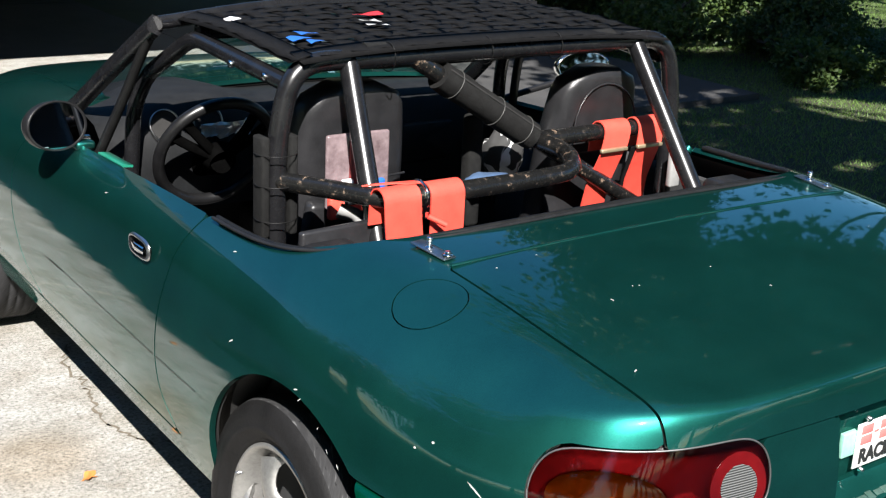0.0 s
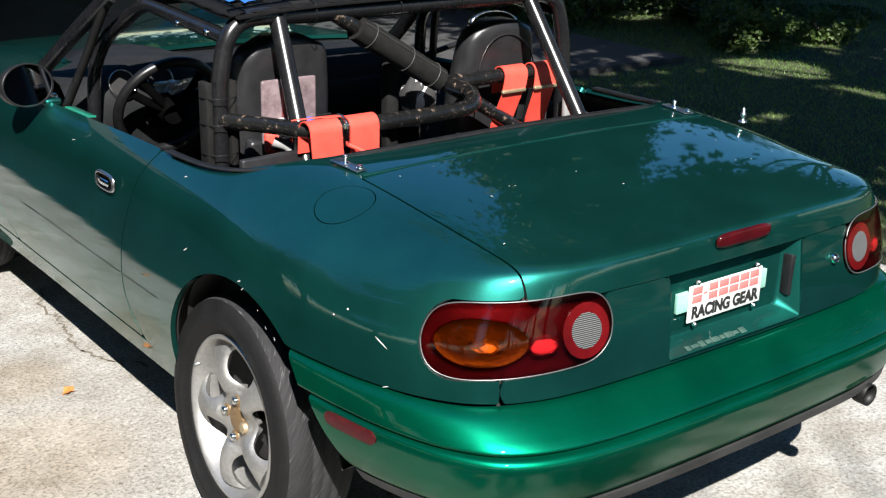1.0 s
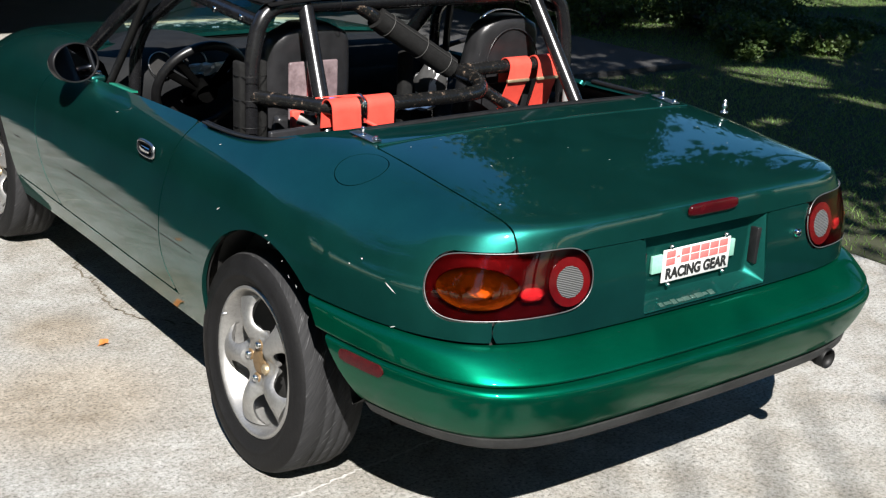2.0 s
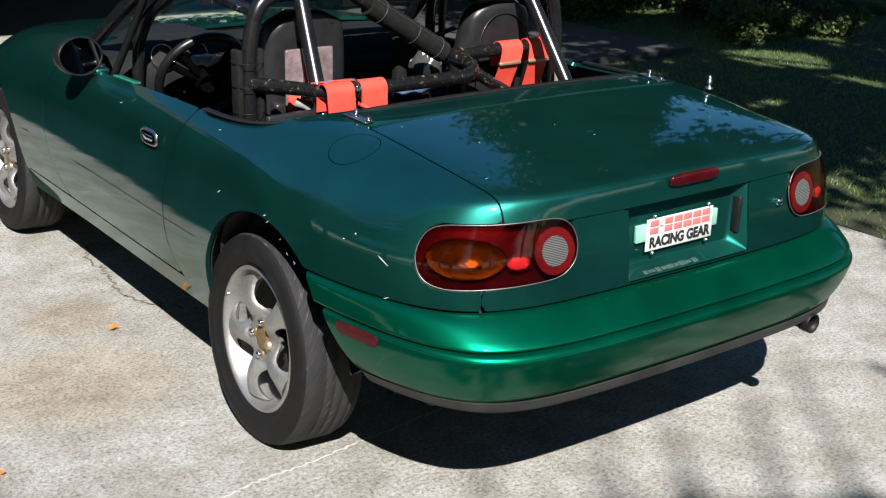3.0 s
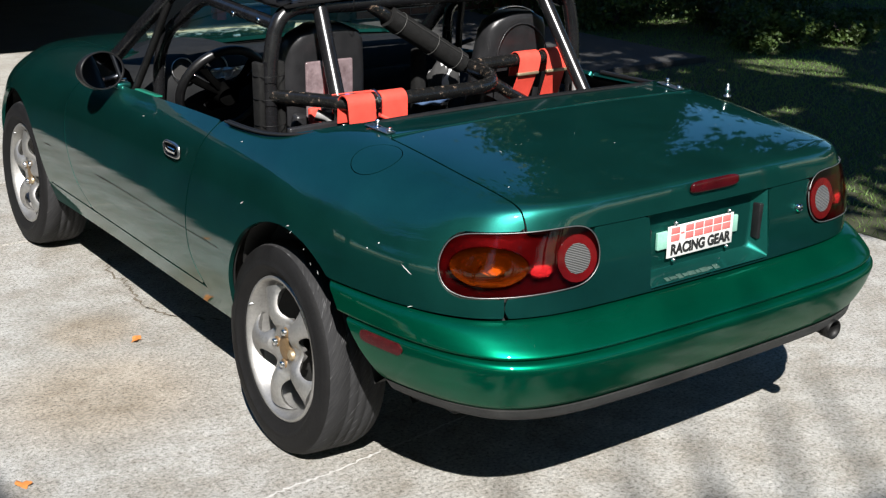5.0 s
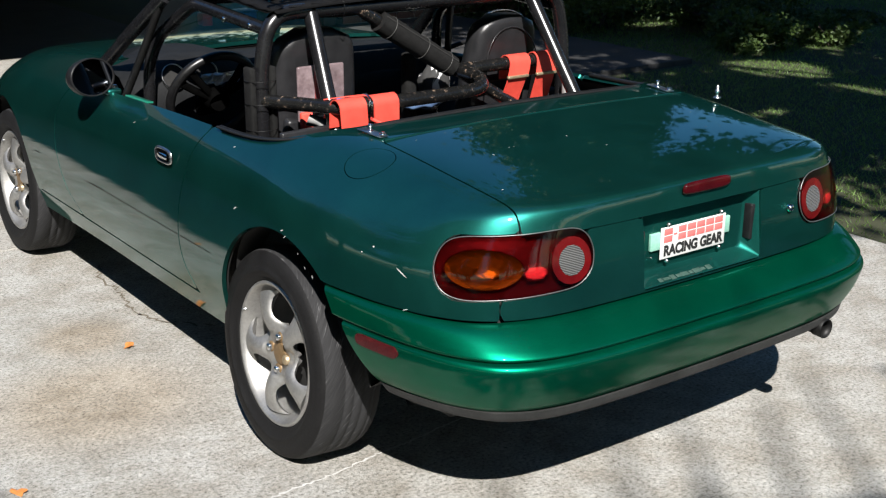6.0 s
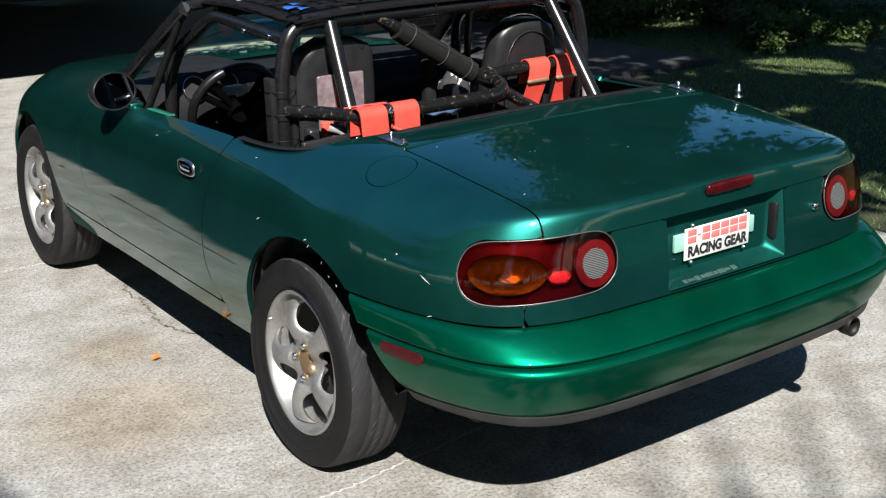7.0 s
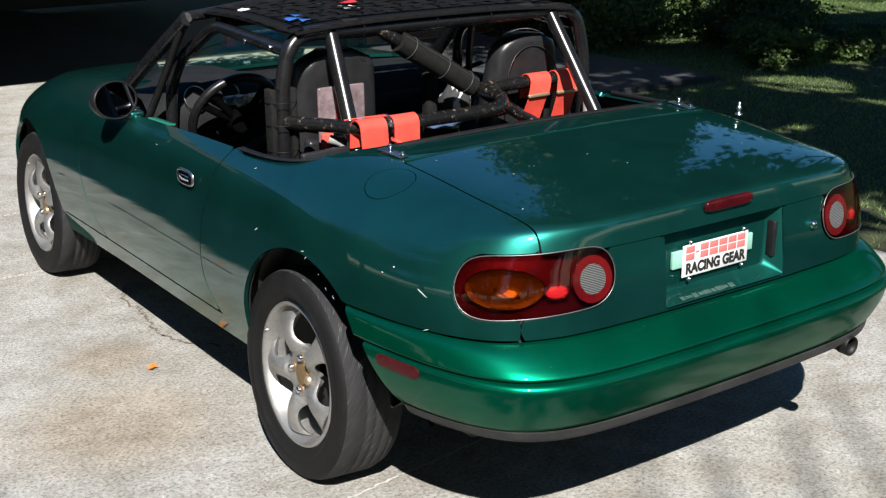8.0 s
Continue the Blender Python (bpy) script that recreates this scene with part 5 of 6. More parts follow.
def wrap(x, y, z, r=0.027, lo=-0.09, back=0.02, lean=0.0, front=-0.06):
    pts = [Vector((x, y + r + 0.004, z + front)), Vector((x, y + r + 0.001, z - 0.01))]
    for k in range(11):
        t = math.pi * k / 10
        pts.append(Vector((x, y + r * math.cos(t), z + r * math.sin(t))))
    return pts + [Vector((x + lean * 0.4, y - r - back * 0.5, z + lo * 0.5)), Vector((x + lean, y - r - back, z + lo))]


strap(wrap(-0.428, 0.185, 0.925, 0.029, -0.085, 0.0, 0.008), 0.047, WEB_RED, "shoulder_belt", "bright red harness webbing")
strap(wrap(-0.310, 0.185, 0.925, 0.029, -0.080, 0.0), 0.045, WEB_RED, "shoulder_belt", "bright red harness webbing")
strap([Vector((-0.46, 0.24, 0.948)), Vector((-0.40, 0.20, 0.957)), Vector((-0.38, 0.18, 0.958))], 0.02, WEB_RED, "belt_tail", "red belt tail")
bm = boxed((-0.3765, 0.150, 0.885), (-0.3595, 0.156, 0.945), 0.003)
part("belt_adjuster", bm, CHROME, belts, "bright metal belt adjuster")
part("belt_loop_metal", tube([Vector((-0.368, 0.185 + 0.031 * math.cos(t), 0.925 + 0.031 * math.sin(t))) for t in [2 * math.pi * k / 20 for k in range(20)]], 0.0, 8, True, (0.008, 0.0015, (1, 0.01, 0))), CHROME, belts)
for x, lean in ((0.424, -0.070), (0.548, -0.045)):
    strap(wrap(x, HOOP_Y, 0.945, 0.028, -0.042, 0.006, lean * 0.2), 0.046, WEB_RED, "shoulder_belt", "bright red harness webbing")
    strap([Vector((x + lean * 0.25, HOOP_Y - 0.036, 0.902)), Vector((x + lean * 0.7 + 0.024, HOOP_Y + 0.004, 0.80)), Vector((x + lean * 1.3 + 0.060, HOOP_Y + 0.03, 0.66))], 0.042, WEB_RED, "lower_belt", "bright red harness webbing")
    part("belt_buckle", boxed((x + lean * 0.25 - 0.047, HOOP_Y - 0.044, 0.896), (x + lean * 0.25 + 0.047, HOOP_Y - 0.032, 0.907), 0.003), GOLD, belts, "dull metal buckle")
strap([Vector((0.497, HOOP_Y - 0.03, 0.90)), Vector((0.510, HOOP_Y + 0.008, 0.80)), Vector((0.515, HOOP_Y + 0.034, 0.66))], 0.020, WEB_BLACK, "black_belt", "black webbing strap")
part("grey_latch", boxed((0.60, 0.36, 0.78), (0.64, 0.38, 0.88), 0.006), GREY_PAINT, belts)
part("red_lock_pin", tube([Vector((-0.368, 0.145, 0.890)), Vector((-0.334, 0.125, 0.872))], 0.006, 8), WEB_RED, belts)

part("padded_post", boxed((-0.022, 0.52, 0.70), (0.022, 0.565, 1.0), 0.012, pose(0.045, 0, 0, 0, 0, 0)), FOAM, cage, "black foam padded post between the seats")

# door mirrors
for s, c, yaw, wide, high, shell in ((-1, (-0.812, 1.205, 0.905), 13, 0.087, 0.066, PLASTIC), (1, (0.905, 1.08, 0.975), -12, 0.10, 0.052, CHROME)):
    mir = empty("door_mirror")
    mir.parent = car
    prof = [(0.0, 0.92), (-0.004, 0.99), (0.006, 1.0), (0.03, 0.97), (0.06, 0.80), (0.085, 0.45), (0.092, 0.0001)]
    bm = lathe(prof, 32, "Y")
    bmesh.ops.transform(bm, matrix=pose(*c, -8, 0, yaw) @ Matrix.Diagonal((wide, 1, high, 1)), verts=bm.verts)
    part("mirror_shell", bm, shell, mir, "glossy black oval mirror housing" if s < 0 else "bright oval mirror housing")
    bm = lathe([(0.001, 0.0001), (0.001, 0.93)], 32, "Y")
    bmesh.ops.transform(bm, matrix=pose(*c, -8, 0, yaw) @ Matrix.Diagonal((wide, 1, high, 1)), verts=bm.verts)
    part("mirror_glass", bm, MIRROR, mir, "mirror glass")
    part("mirror_stalk", tube([Vector(c) + Vector((-s * 0.05, 0.03, -0.045)), Vector((s * 0.715, 1.25, 0.852))], 0.011, 10), CHROME if s < 0 else PLASTIC, mir)
part("mirror_foot", boxed((-0.765, 1.20, 0.832), (-0.712, 1.32, 0.856), 0.008), PAINT, car)

# sun glint on the driver's door top, painted as a lighter green strip
part("door_top_glint", tube([Vector((-0.733, y, float(deck_z(np.array(0.742), np.array(y))) - 0.066)) for y in np.linspace(0.93, 1.09, 10)], 0.0, 8, flat=(0.015, 0.003, (0.1, 0, 1))), DOOR_GLINT, doors[LEFT])
# lid front edge: a bare bright bead along the fold
part("lid_edge", tube([Vector((x, -0.2145, float(deck_z(np.array(x), np.array(-0.2145))) + 0.0012)) for x in np.linspace(-0.57, 0.57, 25)], 0.0034, 8), PAINT, trunk_lid)


# bare slivers where the paint is scratched through
def chip(x, y, z, length, width, turn, n, name="paint_chip"):
    n = Vector(n).normalized()
    u = n.cross(Vector((0, 0, 1)) if abs(n.z) < 0.8 else Vector((0, 1, 0))).normalized()
    w = n.cross(u)
    d = u * math.cos(radians(turn)) + w * math.sin(radians(turn))
    e = n.cross(d)
    c = Vector((x, y, z)) + n * 0.0016
    bm = bmesh.new()
    k = [bm.verts.new(c + d * length * a + e * width * b + n * 0.0002 * h) for a, b, h in ((-0.5, 0, 0), (-0.2, -0.5, 1), (0.25, -0.35, 1), (0.5, 0.1, 0), (0.1, 0.5, 1), (-0.3, 0.4, 1))]
    bm.faces.new(k)
    part(name, bm, WHITE_CHIP, car, "pale paint scratch")


def skin_at(y, z):
    """Point and outward direction of the left flank nearest a given station and level."""
    g = GRID_BODY
    k = np.argmin(np.abs(g[..., 1] - y) + np.abs(g[..., 2] - z) + 0.2 * (g[..., 0] > -0.3))
    i, j = np.unravel_index(k, g.shape[:2])
    i, j = min(max(i, 1), g.shape[0] - 2), min(max(j, 1), g.shape[1] - 2)
    a, b = Vector(g[i + 1, j] - g[i - 1, j]), Vector(g[i, j + 1] - g[i, j - 1])
    n = a.cross(b).normalized()
    p = Vector(g[i, j])
    return p, n if n.x < 0 else -n


for y, z, L, W, turn in ((-0.577, 0.692, 0.040, 0.003, 150), (-0.114, 0.703, 0.015, 0.003, 20), (-0.137, 0.686, 0.014, 0.002, 40), (-0.195, 0.660, 0.006, 0.002, 60), (-0.232, 0.628, 0.010, 0.002, 130), (-0.262, 0.612, 0.012, 0.002, 120), (-0.275, 0.607, 0.006, 0.003, 0), (0.14, 0.70, 0.02, 0.003, 30), (-0.450, 0.723, 0.006, 0.0035, 0), (-0.481, 0.741, 0.006, 0.004, 0), (-0.60, 0.612, 0.018, 0.002, 20), (0.25, 0.845, 0.012, 0.002, 20), (0.9, 0.80, 0.02, 0.0015, 15)):
    p, n = skin_at(y, z)
    chip(p.x, p.y, p.z, L, W, turn, n)
rng = random.Random(31)
for k in range(12):
    x, y = rng.uniform(-0.55, 0.55), rng.uniform(-0.72, -0.24)
    r = rng.choice((0.003, 0.004, 0.006, 0.010))
    chip(x, y, float(deck_z(np.array(x), np.array(y))) + 0.0012, r, 0.0025, rng.uniform(0, 180), (0, -0.08, 1), "paint_fleck")

# deck studs and corner brackets
for s in (-1, 1):
    br = empty("hood_bracket")
    br.parent = car
    zb = float(deck_z(np.array(0.557), np.array(-0.135)))
    bm = boxed((-0.015, -0.05, 0.0), (0.015, 0.05, 0.003), 0.001)
    bmesh.ops.transform(bm, matrix=pose(s * 0.557, -0.138, zb + 0.001, 4, s * 2.0, s * -5), verts=bm.verts)
    part("bracket_plate", bm, BRUSHED, br, "brushed steel corner bracket")
    for k, (dx, dy, h, r) in enumerate(((0, 0.012, 0.022, 0.007), (-s * 0.004, -0.042, 0.008, 0.007))):
        bm = lathe([(0, r * 1.4), (0.003, r * 1.4), (0.0035, r * 0.6), (h * 0.6, r * 0.6), (h * 0.65, r), (h, r * 0.8), (h, 0.0001)], 12, "Z")
        bmesh.ops.translate(bm, verts=bm.verts, vec=(s * 0.557 + dx, -0.138 + dy, zb + 0.003))
        part("stud", bm, CHROME, br, "bright stud")
zb = float(deck_z(np.array(0.64), np.array(-0.305)))
bm = lathe([(0, 0.012), (0.004, 0.012), (0.005, 0.005), (0.016, 0.005), (0.018, 0.009), (0.026, 0.007), (0.028, 0.004), (0.036, 0.006), (0.042, 0.0001)], 14, "Z")
bmesh.ops.translate(bm, verts=bm.verts, vec=(0.640, -0.305, zb))
part("deck_pin", bm, BRUSHED, car, "bright turned metal pin on the deck")

# door handle
zc, yc = 0.753, 0.615
xh = -0.832
bm = bmesh.new()
for k, (a, b, dx) in enumerate(((0.058, 0.026, 0.0), (0.056, 0.024, -0.005), (0.051, 0.0195, -0.006), (0.047, 0.016, 0.008))):
    ring = [bm.verts.new((xh + dx + 0.10 * 0.3 * (b * math.sin(t)), yc + a * math.copysign(abs(math.cos(t)) ** 0.6, math.cos(t)), zc + b * math.copysign(abs(math.sin(t)) ** 0.6, math.sin(t)))) for t in [2 * math.pi * i / 24 for i in range(24)]]
    if k:
        for i in range(24):
            bm.faces.new((prev[i], prev[(i + 1) % 24], ring[(i + 1) % 24], ring[i])).material_index = 1 if k == 3 else 0
    prev = ring
bm.faces.new(prev).material_index = 1
handle = part("handle", bm, [BRUSHED, PLASTIC], doors[LEFT], "chrome oval door handle")
part("handle_pull", tube([Vector((xh - 0.004, yc - 0.035, zc)), Vector((xh - 0.010, yc, zc + 0.002)), Vector((xh - 0.004, yc + 0.03, zc))], 0.0, 8, flat=(0.004, 0.008, (0, 0, 1))), CHROME, doors[LEFT])


# ---- carport, wall, trees, lawn ----
carport = tagged(empty("carport"), "open-fronted carport, roof and side wall out of view, added to shade the far drive", "carport")
# roof and side wall sit out of view, added to darken the far floor
part("roof", boxed((-9.0, 5.0, 2.35), (4.0, 13.0, 2.60), 0.02), ROOF_SHINGLE, carport, smooth=False)
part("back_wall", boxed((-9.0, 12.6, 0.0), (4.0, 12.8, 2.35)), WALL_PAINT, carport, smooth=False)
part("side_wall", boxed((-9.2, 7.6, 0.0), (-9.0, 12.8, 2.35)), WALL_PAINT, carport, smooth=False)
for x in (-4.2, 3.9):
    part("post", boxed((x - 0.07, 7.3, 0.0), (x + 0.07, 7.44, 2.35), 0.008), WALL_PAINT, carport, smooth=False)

house_wall = tagged(empty("brick_wall"), "shaded red-brown brick wall beside the carport", "wall", kind="structure")
part("wall_core", boxed((4.06, 7.32, 0), (8.6, 7.6, 3.2)), MORTAR, house_wall, smooth=False)
brick_me = None
for r in range(14):
    for c in range(21):
        x = 4.06 + c * 0.215 + (0.107 if r % 2 else 0)
        bm = None
        if brick_me is None:
            bm = boxed((0, -0.012, 0), (0.203, 0.02, 0.065), 0.004)
            brick = part("brick", bm, BRICK, house_wall, smooth=False)
            brick_me = brick.data
        else:
            brick = new("brick", brick_me)
            brick.parent = house_wall
        brick.location = (x, 7.32, 0.01 + r * 0.077)


def leaf_cloud(points, size, rng, stretch=1.0):
    """One small folded leaf card a point, as raw vertex and face lists."""
    vs, fs = [], []
    for p in points:
        d = Vector((rng.gauss(0, 1), rng.gauss(0, 1), rng.gauss(0, 0.7))).normalized()
        u = d.cross(Vector((rng.gauss(0, 1), rng.gauss(0, 1), rng.gauss(0, 1)))).normalized()
        n = d.cross(u)
        L = size * rng.uniform(0.6, 1.3)
        W = L * 0.32 * stretch
        b = len(vs)
        vs += [p - d * L * 0.5, p + u * W + n * W * 0.3, p + d * L * 0.5, p - u * W + n * W * 0.3]
        fs += [(b, b + 1, b + 2), (b, b + 2, b + 3)]
    return vs, fs


def mesh_part(name, vs, fs, mat, parent, label=""):
    me = bpy.data.meshes.new(name)
    me.from_pydata([tuple(v) for v in vs], [], fs)
    me.materials.append(mat)
    ob = new(name, me)
    ob.parent = parent
    if label:
        tagged(ob, label)
    return ob


SUNNY = [(5.78, 3.45, 0.40, 0.52), (5.55, 2.56, 0.20, 0.32), (6.22, 4.09, 0.20, 0.12), (7.07, 3.94, 0.22, 0.16), (6.92, 5.94, 0.40, 0.30), (7.62, 6.34, 0.30, 0.30), (4.32, 2.34, 0.20, 0.12), (5.22, 4.24, 0.25, 0.05), (11.52, 7.04, 2.40, 1.10), (6.90, 4.40, 0.25, 0.20)]


def open_sky(p):
    """Whether a leaf here is left out, to let sun onto the drive or a chosen lawn patch."""
    gx, gy = p.x + SUN_X * p.z, p.y + SUN_Y * p.z
    ragged = 0.30 * noise.noise(Vector((gx * 1.6, gy * 1.6, 5.0))) + 0.12 * noise.noise(Vector((gx * 6, gy * 6, 9.0)))
    if -1.60 + 0.35 * ragged < gx < 2.2 and -0.90 - 0.32 * max(0.0, min(1.0, gx + 0.35)) + ragged < gy < 7.3:
        return True
    return any(((gx - a) / c) ** 2 + ((gy - b) / d) ** 2 < 1 for a, b, c, d in SUNNY)


def build_tree(x, y, height, crown, leaves, mat, seed, size=0.15, label="tall dark green broadleaf tree, crown out of view, added for shade and reflections", trunk_r=0.16, spread=0.26, lumps=16):
    """crown: (dx, dy, z, rx, ry, rz) of the leaf mass."""
    rng = random.Random(seed)
    tree = tagged(empty("tree", Matrix.Translation((x, y, -0.045))), label, "tree", group="trees round the drive")
    cx, cy, cz, rx, ry, rz = crown
    pts = [Vector((0, 0, 0)), Vector((cx * 0.15 + rng.uniform(-0.1, 0.1), cy * 0.15, height * 0.3)), Vector((cx * 0.5, cy * 0.5, height * 0.65)), Vector((cx, cy, cz + rz * 0.4))]
    path = smooth_path(pts, 5)
    radii = [trunk_r * (1.25 - 1.1 * i / len(path)) for i in range(len(path))]
    part("trunk", tube(path, radii, 10), BARK, tree)
    limbs = bmesh.new()
    centres = []
    for k in range(16):
        t = rng.uniform(0.35, 0.95)
        a = path[int(t * (len(path) - 1))]
        ang = rng.uniform(0, 2 * math.pi)
        e = Vector((cx + rx * 0.8 * math.cos(ang), cy + ry * 0.8 * math.sin(ang), cz + rng.uniform(-0.6, 0.7) * rz))
        mid = (a + e) / 2 + Vector((0, 0, 0.15 * rz))
        sweep(limbs, smooth_path([a, mid, e], 4), [trunk_r * 0.4 * (1 - 0.085 * i) for i in range(9)], 6)
        centres += [e, mid]
    bmesh.ops.recalc_face_normals(limbs, faces=limbs.faces)
    part("limbs", limbs, BARK, tree)
    for _ in range(lumps):
        v = Vector((rng.gauss(0, 1), rng.gauss(0, 1), rng.gauss(0, 1))).normalized() * rng.uniform(0.3, 0.95)
        centres.append(Vector((cx + v.x * rx, cy + v.y * ry, cz + v.z * rz)))
    pts = []
    for _ in range(leaves):
        c = rng.choice(centres)
        s = spread * rng.uniform(0.6, 1.3)
        pts.append(c + Vector((rng.gauss(0, s * rx), rng.gauss(0, s * ry), rng.gauss(0, s * rz))))
    foot = Vector((x, y, 0))
    pts = [q for q in pts if not open_sky(q + foot)]
    vs, fs = leaf_cloud(pts, size, rng)
    mesh_part("crown", vs, fs, mat, tree)
    return tree


# out-of-view trees added to shade the lawn and the far end of the drive
build_tree(5.2, -4.6, 7, (-1.6, 2.2, 6.3, 2.4, 2.4, 1.6), 8000, LEAF_DARK, 1, 0.22)
build_tree(4.2, -5.2, 6, (-2.4, 2.3, 5.4, 1.9, 1.9, 1.2), 6500, LEAF_DARK, 2, 0.2)
build_tree(7.6, 0.5, 6, (-4.0, 1.3, 6.0, 1.9, 2.1, 1.2), 24000, LEAF_DARK, 3, 0.16)
build_tree(8.2, 1.2, 7, (-1.6, -1.4, 6.2, 2.4, 2.4, 1.6), 24000, LEAF_DARK, 4, 0.18)
build_tree(-3.6, -9.2, 6.5, (1.7, 1.4, 6.0, 2.2, 1.5, 0.9), 26000, LEAF_LIGHT, 5)
# out-of-view trees added so that shade lies on the drive beside and behind the car
build_tree(-7.0, -10.2, 6.5, (2.4, 1.5, 6.0, 2.2, 1.6, 1.0), 12000, LEAF_DARK, 11, 0.2)
build_tree(-9.0, -6.2, 6.5, (1.6, 1.4, 6.2, 2.4, 3.0, 1.1), 70000, LEAF_DARK, 12, 0.22)
build_tree(-8.6, -3.4, 6.5, (2.4, 1.6, 6.2, 1.8, 2.6, 1.0), 60000, LEAF_DARK, 14, 0.22)
build_tree(-9.6, -0.8, 6.5, (1.2, 1.2, 6.2, 2.4, 2.6, 1.1), 50000, LEAF_DARK, 13, 0.22)
# unseen crowns added to darken the far ground that the body reflects
for k, (x, y) in enumerate(((-6.4, -12.6), (-2.6, -13.0), (1.6, -12.4), (-8.6, -15.2), (-4.4, -16.0), (0.2, -15.8), (4.2, -14.6))):
    build_tree(x - 0.6, y - 0.4, 6.0, (0.6, 0.4, 6.2, 2.4, 2.2, 1.2), 13000, LEAF_DARK, 80 + k, 0.3, trunk_r=0.18)
# out-of-view branch that dapples the drive behind the car
build_tree(-6.6, -10.6, 8.5, (1.8, 1.4, 9.0, 1.0, 0.45, 0.6), 110, LEAF_LIGHT, 8, 0.17, trunk_r=0.09)
# unseen high canopy added to keep sky light off the lawn
build_tree(12.5, -0.5, 8, (-3.6, 1.6, 8.6, 3.3, 3.3, 1.2), 60000, LEAF_DARK, 10, 0.22, trunk_r=0.16)
# broad tree at the lawn's far side, its crown hanging over a low gap of sky
build_tree(10.9, 5.1, 8, (-1.15, 0.6, 8.7, 2.9, 2.9, 3.0), 170000, LEAF_DARK, 6, 0.23, trunk_r=0.1, spread=0.17, lumps=70)
build_tree(9.2, 9.4, 4, (0, 0, 4.7, 1.35, 1.35, 2.1), 80000, LEAF_DARK, 7, 0.15, trunk_r=0.12, spread=0.17, lumps=50)
build_tree(11.8, 11.2, 6, (0, 0, 6.2, 1.35, 1.35, 3.0), 80000, LEAF_DARK, 15, 0.17, trunk_r=0.1, spread=0.17, lumps=50)
build_tree(11.8, 9.6, 3.5, (0, 0, 3.5, 1.8, 1.8, 1.1), 40000, LEAF_DARK, 9, 0.16, trunk_r=0.1)
# woods added out of view behind the carport, beside the drive and behind the camera
for k, (x, y, h, r) in enumerate(((-13, 16, 6, 3.4), (-8, 17, 6.5, 3.8), (-2, 16, 6, 3.8), (4, 17, 6.5, 4.0), (8.5, 17, 7.5, 3.2), (12.6, 15.4, 8.5, 2.6), (14.5, 14, 3.4, 3.8), (18.5, 9, 3.2, 3.8), (19, 3, 3.4, 3.6), (19, -3, 5, 3.4), (-11, 8, 6.5, 2.6), (-11.5, 3, 6, 2.6), (-12, -2, 6.5, 2.6), (-13, -8, 6, 2.8), (-9, -16, 6, 2.8), (-2, -18, 6.5, 3.0), (5, -17, 7, 3.0), (12, -12, 8, 3.2))):
    build_tree(x, y, h * 0.7, (0, 0, h * 0.56, r, r, h * 0.3), 14000, LEAF_DARK, 20 + k, 0.26, trunk_r=0.2)


def build_shrub(x, y, r, h, leaves, mat, seed, size=0.042):
    rng = random.Random(seed)
    shrub = tagged(empty("shrub", Matrix.Translation((x, y, -0.045))), "dense leafy shrub in dappled shade at the lawn edge", "shrub", group="shrubs along the lawn")
    stems = bmesh.new()
    for k in range(9):
        a = rng.uniform(0, 2 * math.pi)
        sweep(stems, smooth_path([(0.05 * math.cos(a), 0.05 * math.sin(a), 0), (0.3 * r * math.cos(a), 0.3 * r * math.sin(a), h * 0.4), (0.7 * r * math.cos(a), 0.7 * r * math.sin(a), h * rng.uniform(0.5, 0.9))], 3), [0.02, 0.018, 0.016, 0.014, 0.012, 0.009, 0.006], 5)
    bmesh.ops.recalc_face_normals(stems, faces=stems.faces)
    part("undergrowth", stems, BARK, shrub)
    centres = [Vector((rng.uniform(-1, 1) * r * 0.8, rng.uniform(-1, 1) * r * 0.8, h * rng.uniform(0.15, 0.85))) for _ in range(22)]
    pts = []
    for _ in range(leaves * 4):
        c = rng.choice(centres)
        p = c + Vector((rng.gauss(0, 0.16 * r), rng.gauss(0, 0.16 * r), rng.gauss(0, 0.12 * h)))
        p.z = max(0.03, p.z)
        pts.append(p)
    vs, fs = leaf_cloud(pts, size, rng, 1.3)
    mesh_part("foliage", vs, fs, mat, shrub)


for k, (x, y, r, h, n, mat) in enumerate(((6.0, 5.8, 0.7, 0.8, 1500, LEAF_LIGHT), (7.1, 6.3, 0.8, 1.2, 1800, LEAF_DARK), (7.6, 5.2, 0.6, 0.55, 1300, LEAF_LIGHT), (8.0, 6.4, 0.9, 1.5, 2000, LEAF_DARK), (6.15, 4.0, 0.32, 0.34, 900, LEAF_LIGHT), (6.95, 3.75, 0.28, 0.26, 700, LEAF_LIGHT), (6.6, 4.65, 0.55, 0.42, 1700, LEAF_DARK), (7.35, 4.25, 0.4, 0.2, 1000, LEAF_DARK), (7.0, 5.1, 0.6, 0.7, 1500, LEAF_DARK), (10.6, 3.9, 0.7, 0.5, 1500, LEAF_DARK), (9.9, 2.7, 0.8, 0.6, 1700, LEAF_DARK), (6.6, 6.9, 0.8, 1.3, 1700, LEAF_DARK), (8.9, 7.6, 1.0, 1.7, 1900, LEAF_DARK), (5.75, 6.7, 0.6, 0.9, 1300, LEAF_DARK), (8.3, 4.6, 0.4, 0.12, 600, LEAF_DARK))):
    build_shrub(x + 0.22, y + 0.24, r, h, n, mat, 60 + k)

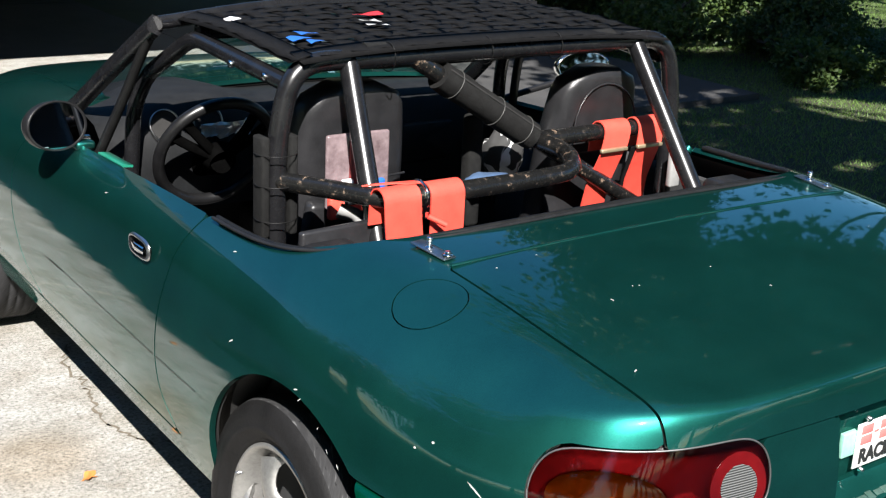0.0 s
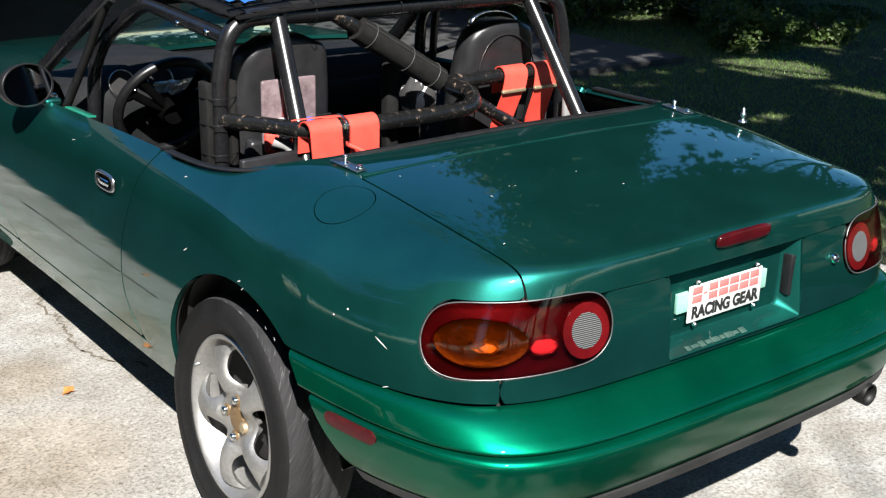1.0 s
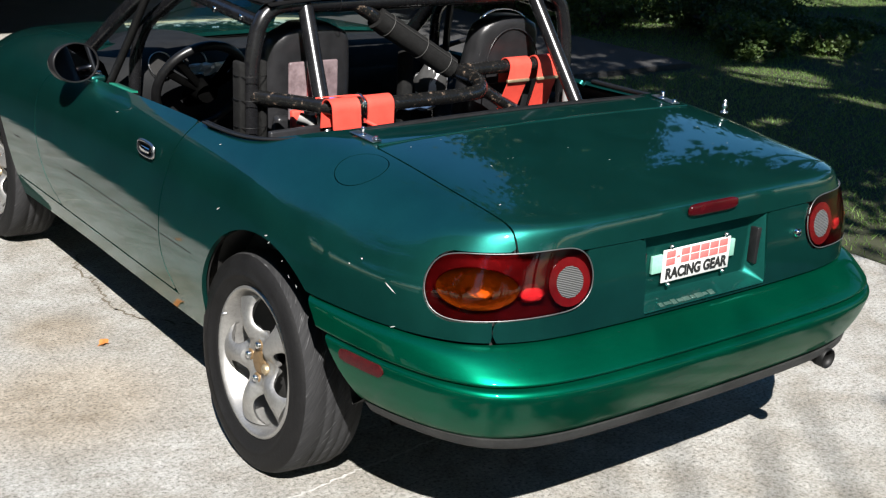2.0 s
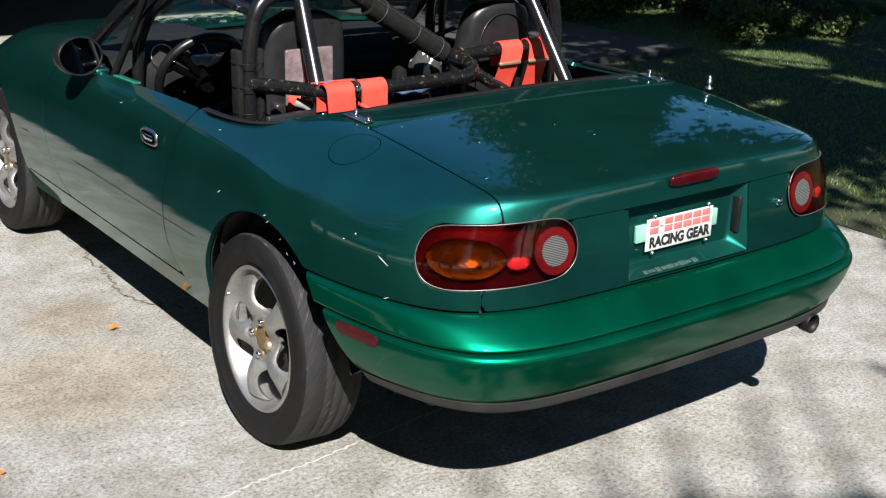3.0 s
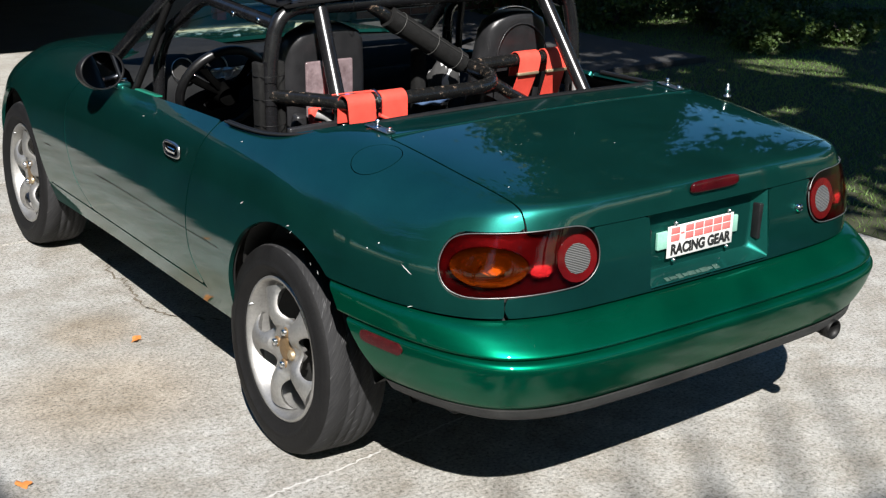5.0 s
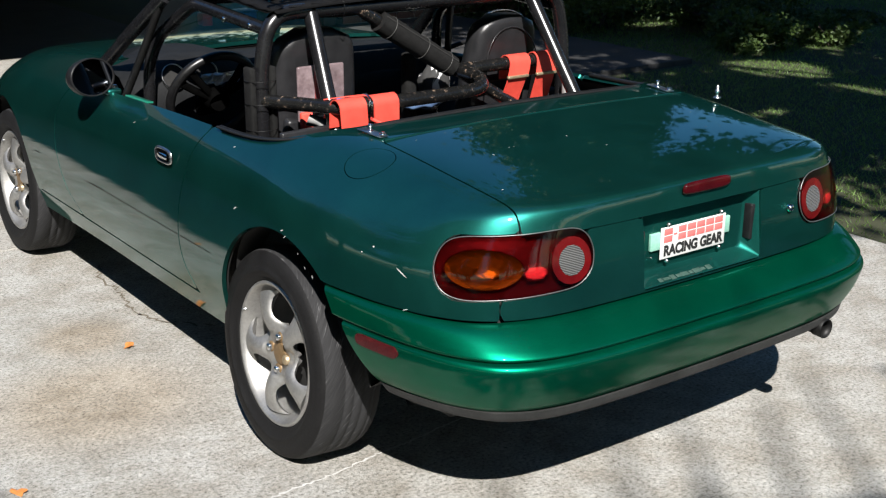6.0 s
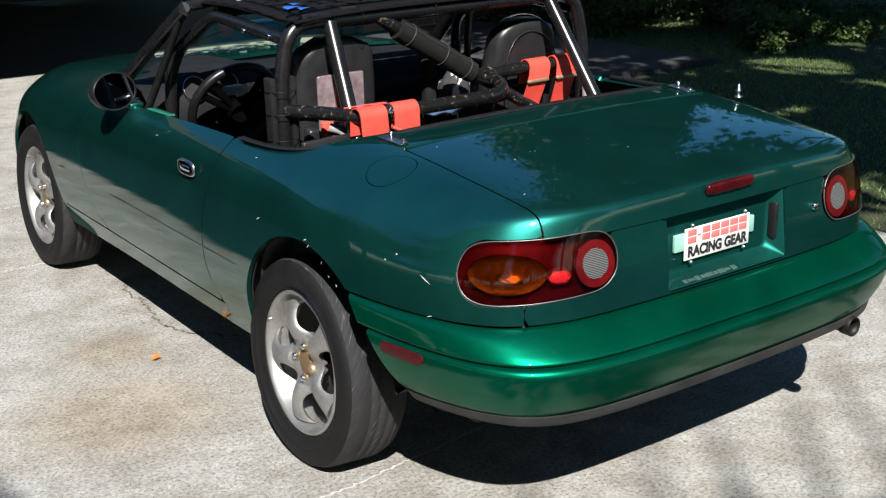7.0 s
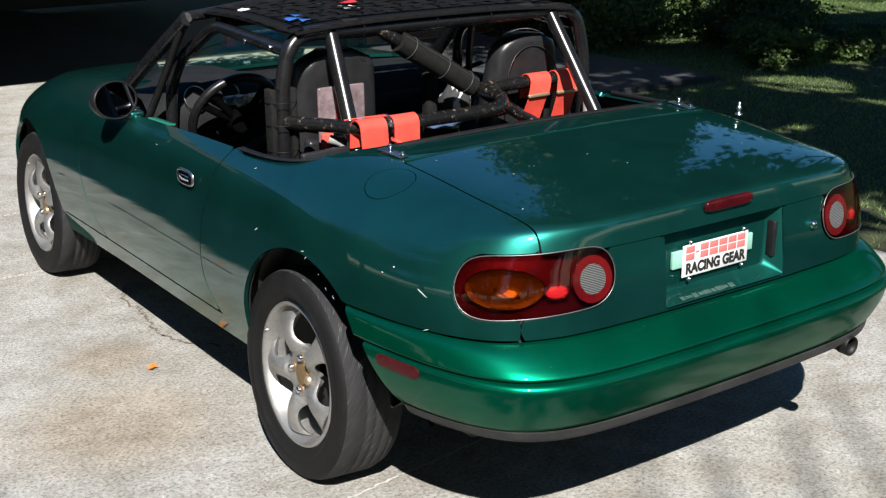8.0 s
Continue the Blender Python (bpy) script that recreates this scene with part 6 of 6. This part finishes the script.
# lawn
rng = random.Random(77)
vs, fs = [], []
for _ in range(330000):
    x, y = rng.uniform(2.45, 13.0), rng.uniform(-3.0, 9.0)
    lit = any(((x - a) / c) ** 2 + ((y - b) / d) ** 2 < 1.6 for a, b, c, d in SUNNY)
    if (x < 5.5 and y > 3.9) or (not lit and noise.noise(Vector((x * 0.5, y * 0.5, 3))) < -0.12 and rng.random() < 0.6):
        continue
    h, w, a = rng.uniform(0.010, 0.034), rng.uniform(0.0016, 0.0034), rng.uniform(0, math.pi)
    lx, ly = rng.gauss(0, 0.018), rng.gauss(0, 0.018)
    b = len(vs)
    vs += [(x - w * math.cos(a), y - w * math.sin(a), -0.045), (x + w * math.cos(a), y + w * math.sin(a), -0.045), (x + lx, y + ly, h - 0.045)]
    fs.append((b, b + 1, b + 2))
lawn = mesh_part("lawn_grass", vs, fs, GRASS, None)
tagged(lawn, "short uneven lawn grass in dappled tree shade", "grass", kind="stuff")

# fallen leaves on the concrete
random.seed(12)
for k, (x, y) in enumerate(((-0.850, 0.977), (-1.50, 0.20), (2.2, 0.35), (1.55, 0.9), (-1.45, 1.8), (0.9, -1.4))):
    bm = bmesh.new()
    ring = [bm.verts.new((0.026 * math.cos(t) * (1 + 0.25 * math.cos(5 * t)), 0.017 * math.sin(t) * (1 + 0.25 * math.cos(5 * t)), 0.004 + 0.006 * math.sin(t * 2))) for t in [2 * math.pi * i / 20 for i in range(20)]]
    c = bm.verts.new((0, 0, 0.003))
    for i in range(20):
        bm.faces.new((ring[i], ring[(i + 1) % 20], c))
    ob = part("fallen_leaf", bm, DRY_LEAF)
    ob.matrix_world = pose(x, y, 0.001, 0, 0, 40 + 70 * k)
    tagged(ob, "curled dry orange leaf on the concrete", "leaf", group="fallen leaves")

# crack in the slab
CRACK = worn("crack_dirt", (0.10, 0.085, 0.065), (0.19, 0.16, 0.12), 30, (0.9, 1.0))
part("crack", crack_mesh([(-0.60, 1.86, 0.002), (-0.655, 1.72, 0.002), (-0.66, 1.56, 0.002), (-0.68, 1.42, 0.002), (-0.688, 1.25, 0.002), (-0.655, 1.12, 0.002), (-0.52, 0.98, 0.002)], 0.0055, 3, 0.009), CRACK, driveway, "fine wandering crack")

# things standing in the carport
bin_thing = tagged(empty("storage_bin", pose(3.3, 8.0, 0, 0, 0, 8)), "small blue plastic storage bin on the carport floor", "storage bin")
part("bin_body", boxed((-0.14, -0.1, 0), (0.14, 0.1, 0.11), 0.015), BLUE_PLASTIC, bin_thing)
part("bin_lid", boxed((-0.15, -0.11, 0.11), (0.15, 0.11, 0.125), 0.006), BLUE_PLASTIC, bin_thing)
box_thing = tagged(empty("tool_box", pose(2.95, 8.05, 0, 0, 0, -6)), "small red metal tool box on the carport floor", "tool box")
part("box_body", boxed((-0.05, -0.08, 0), (0.05, 0.08, 0.12), 0.012), RED_PLASTIC, box_thing)
part("box_handle", tube(smooth_path([(-0.03, 0, 0.115), (-0.02, 0, 0.145), (0.02, 0, 0.145), (0.03, 0, 0.115)], 4), 0.006, 8), PLASTIC, box_thing)
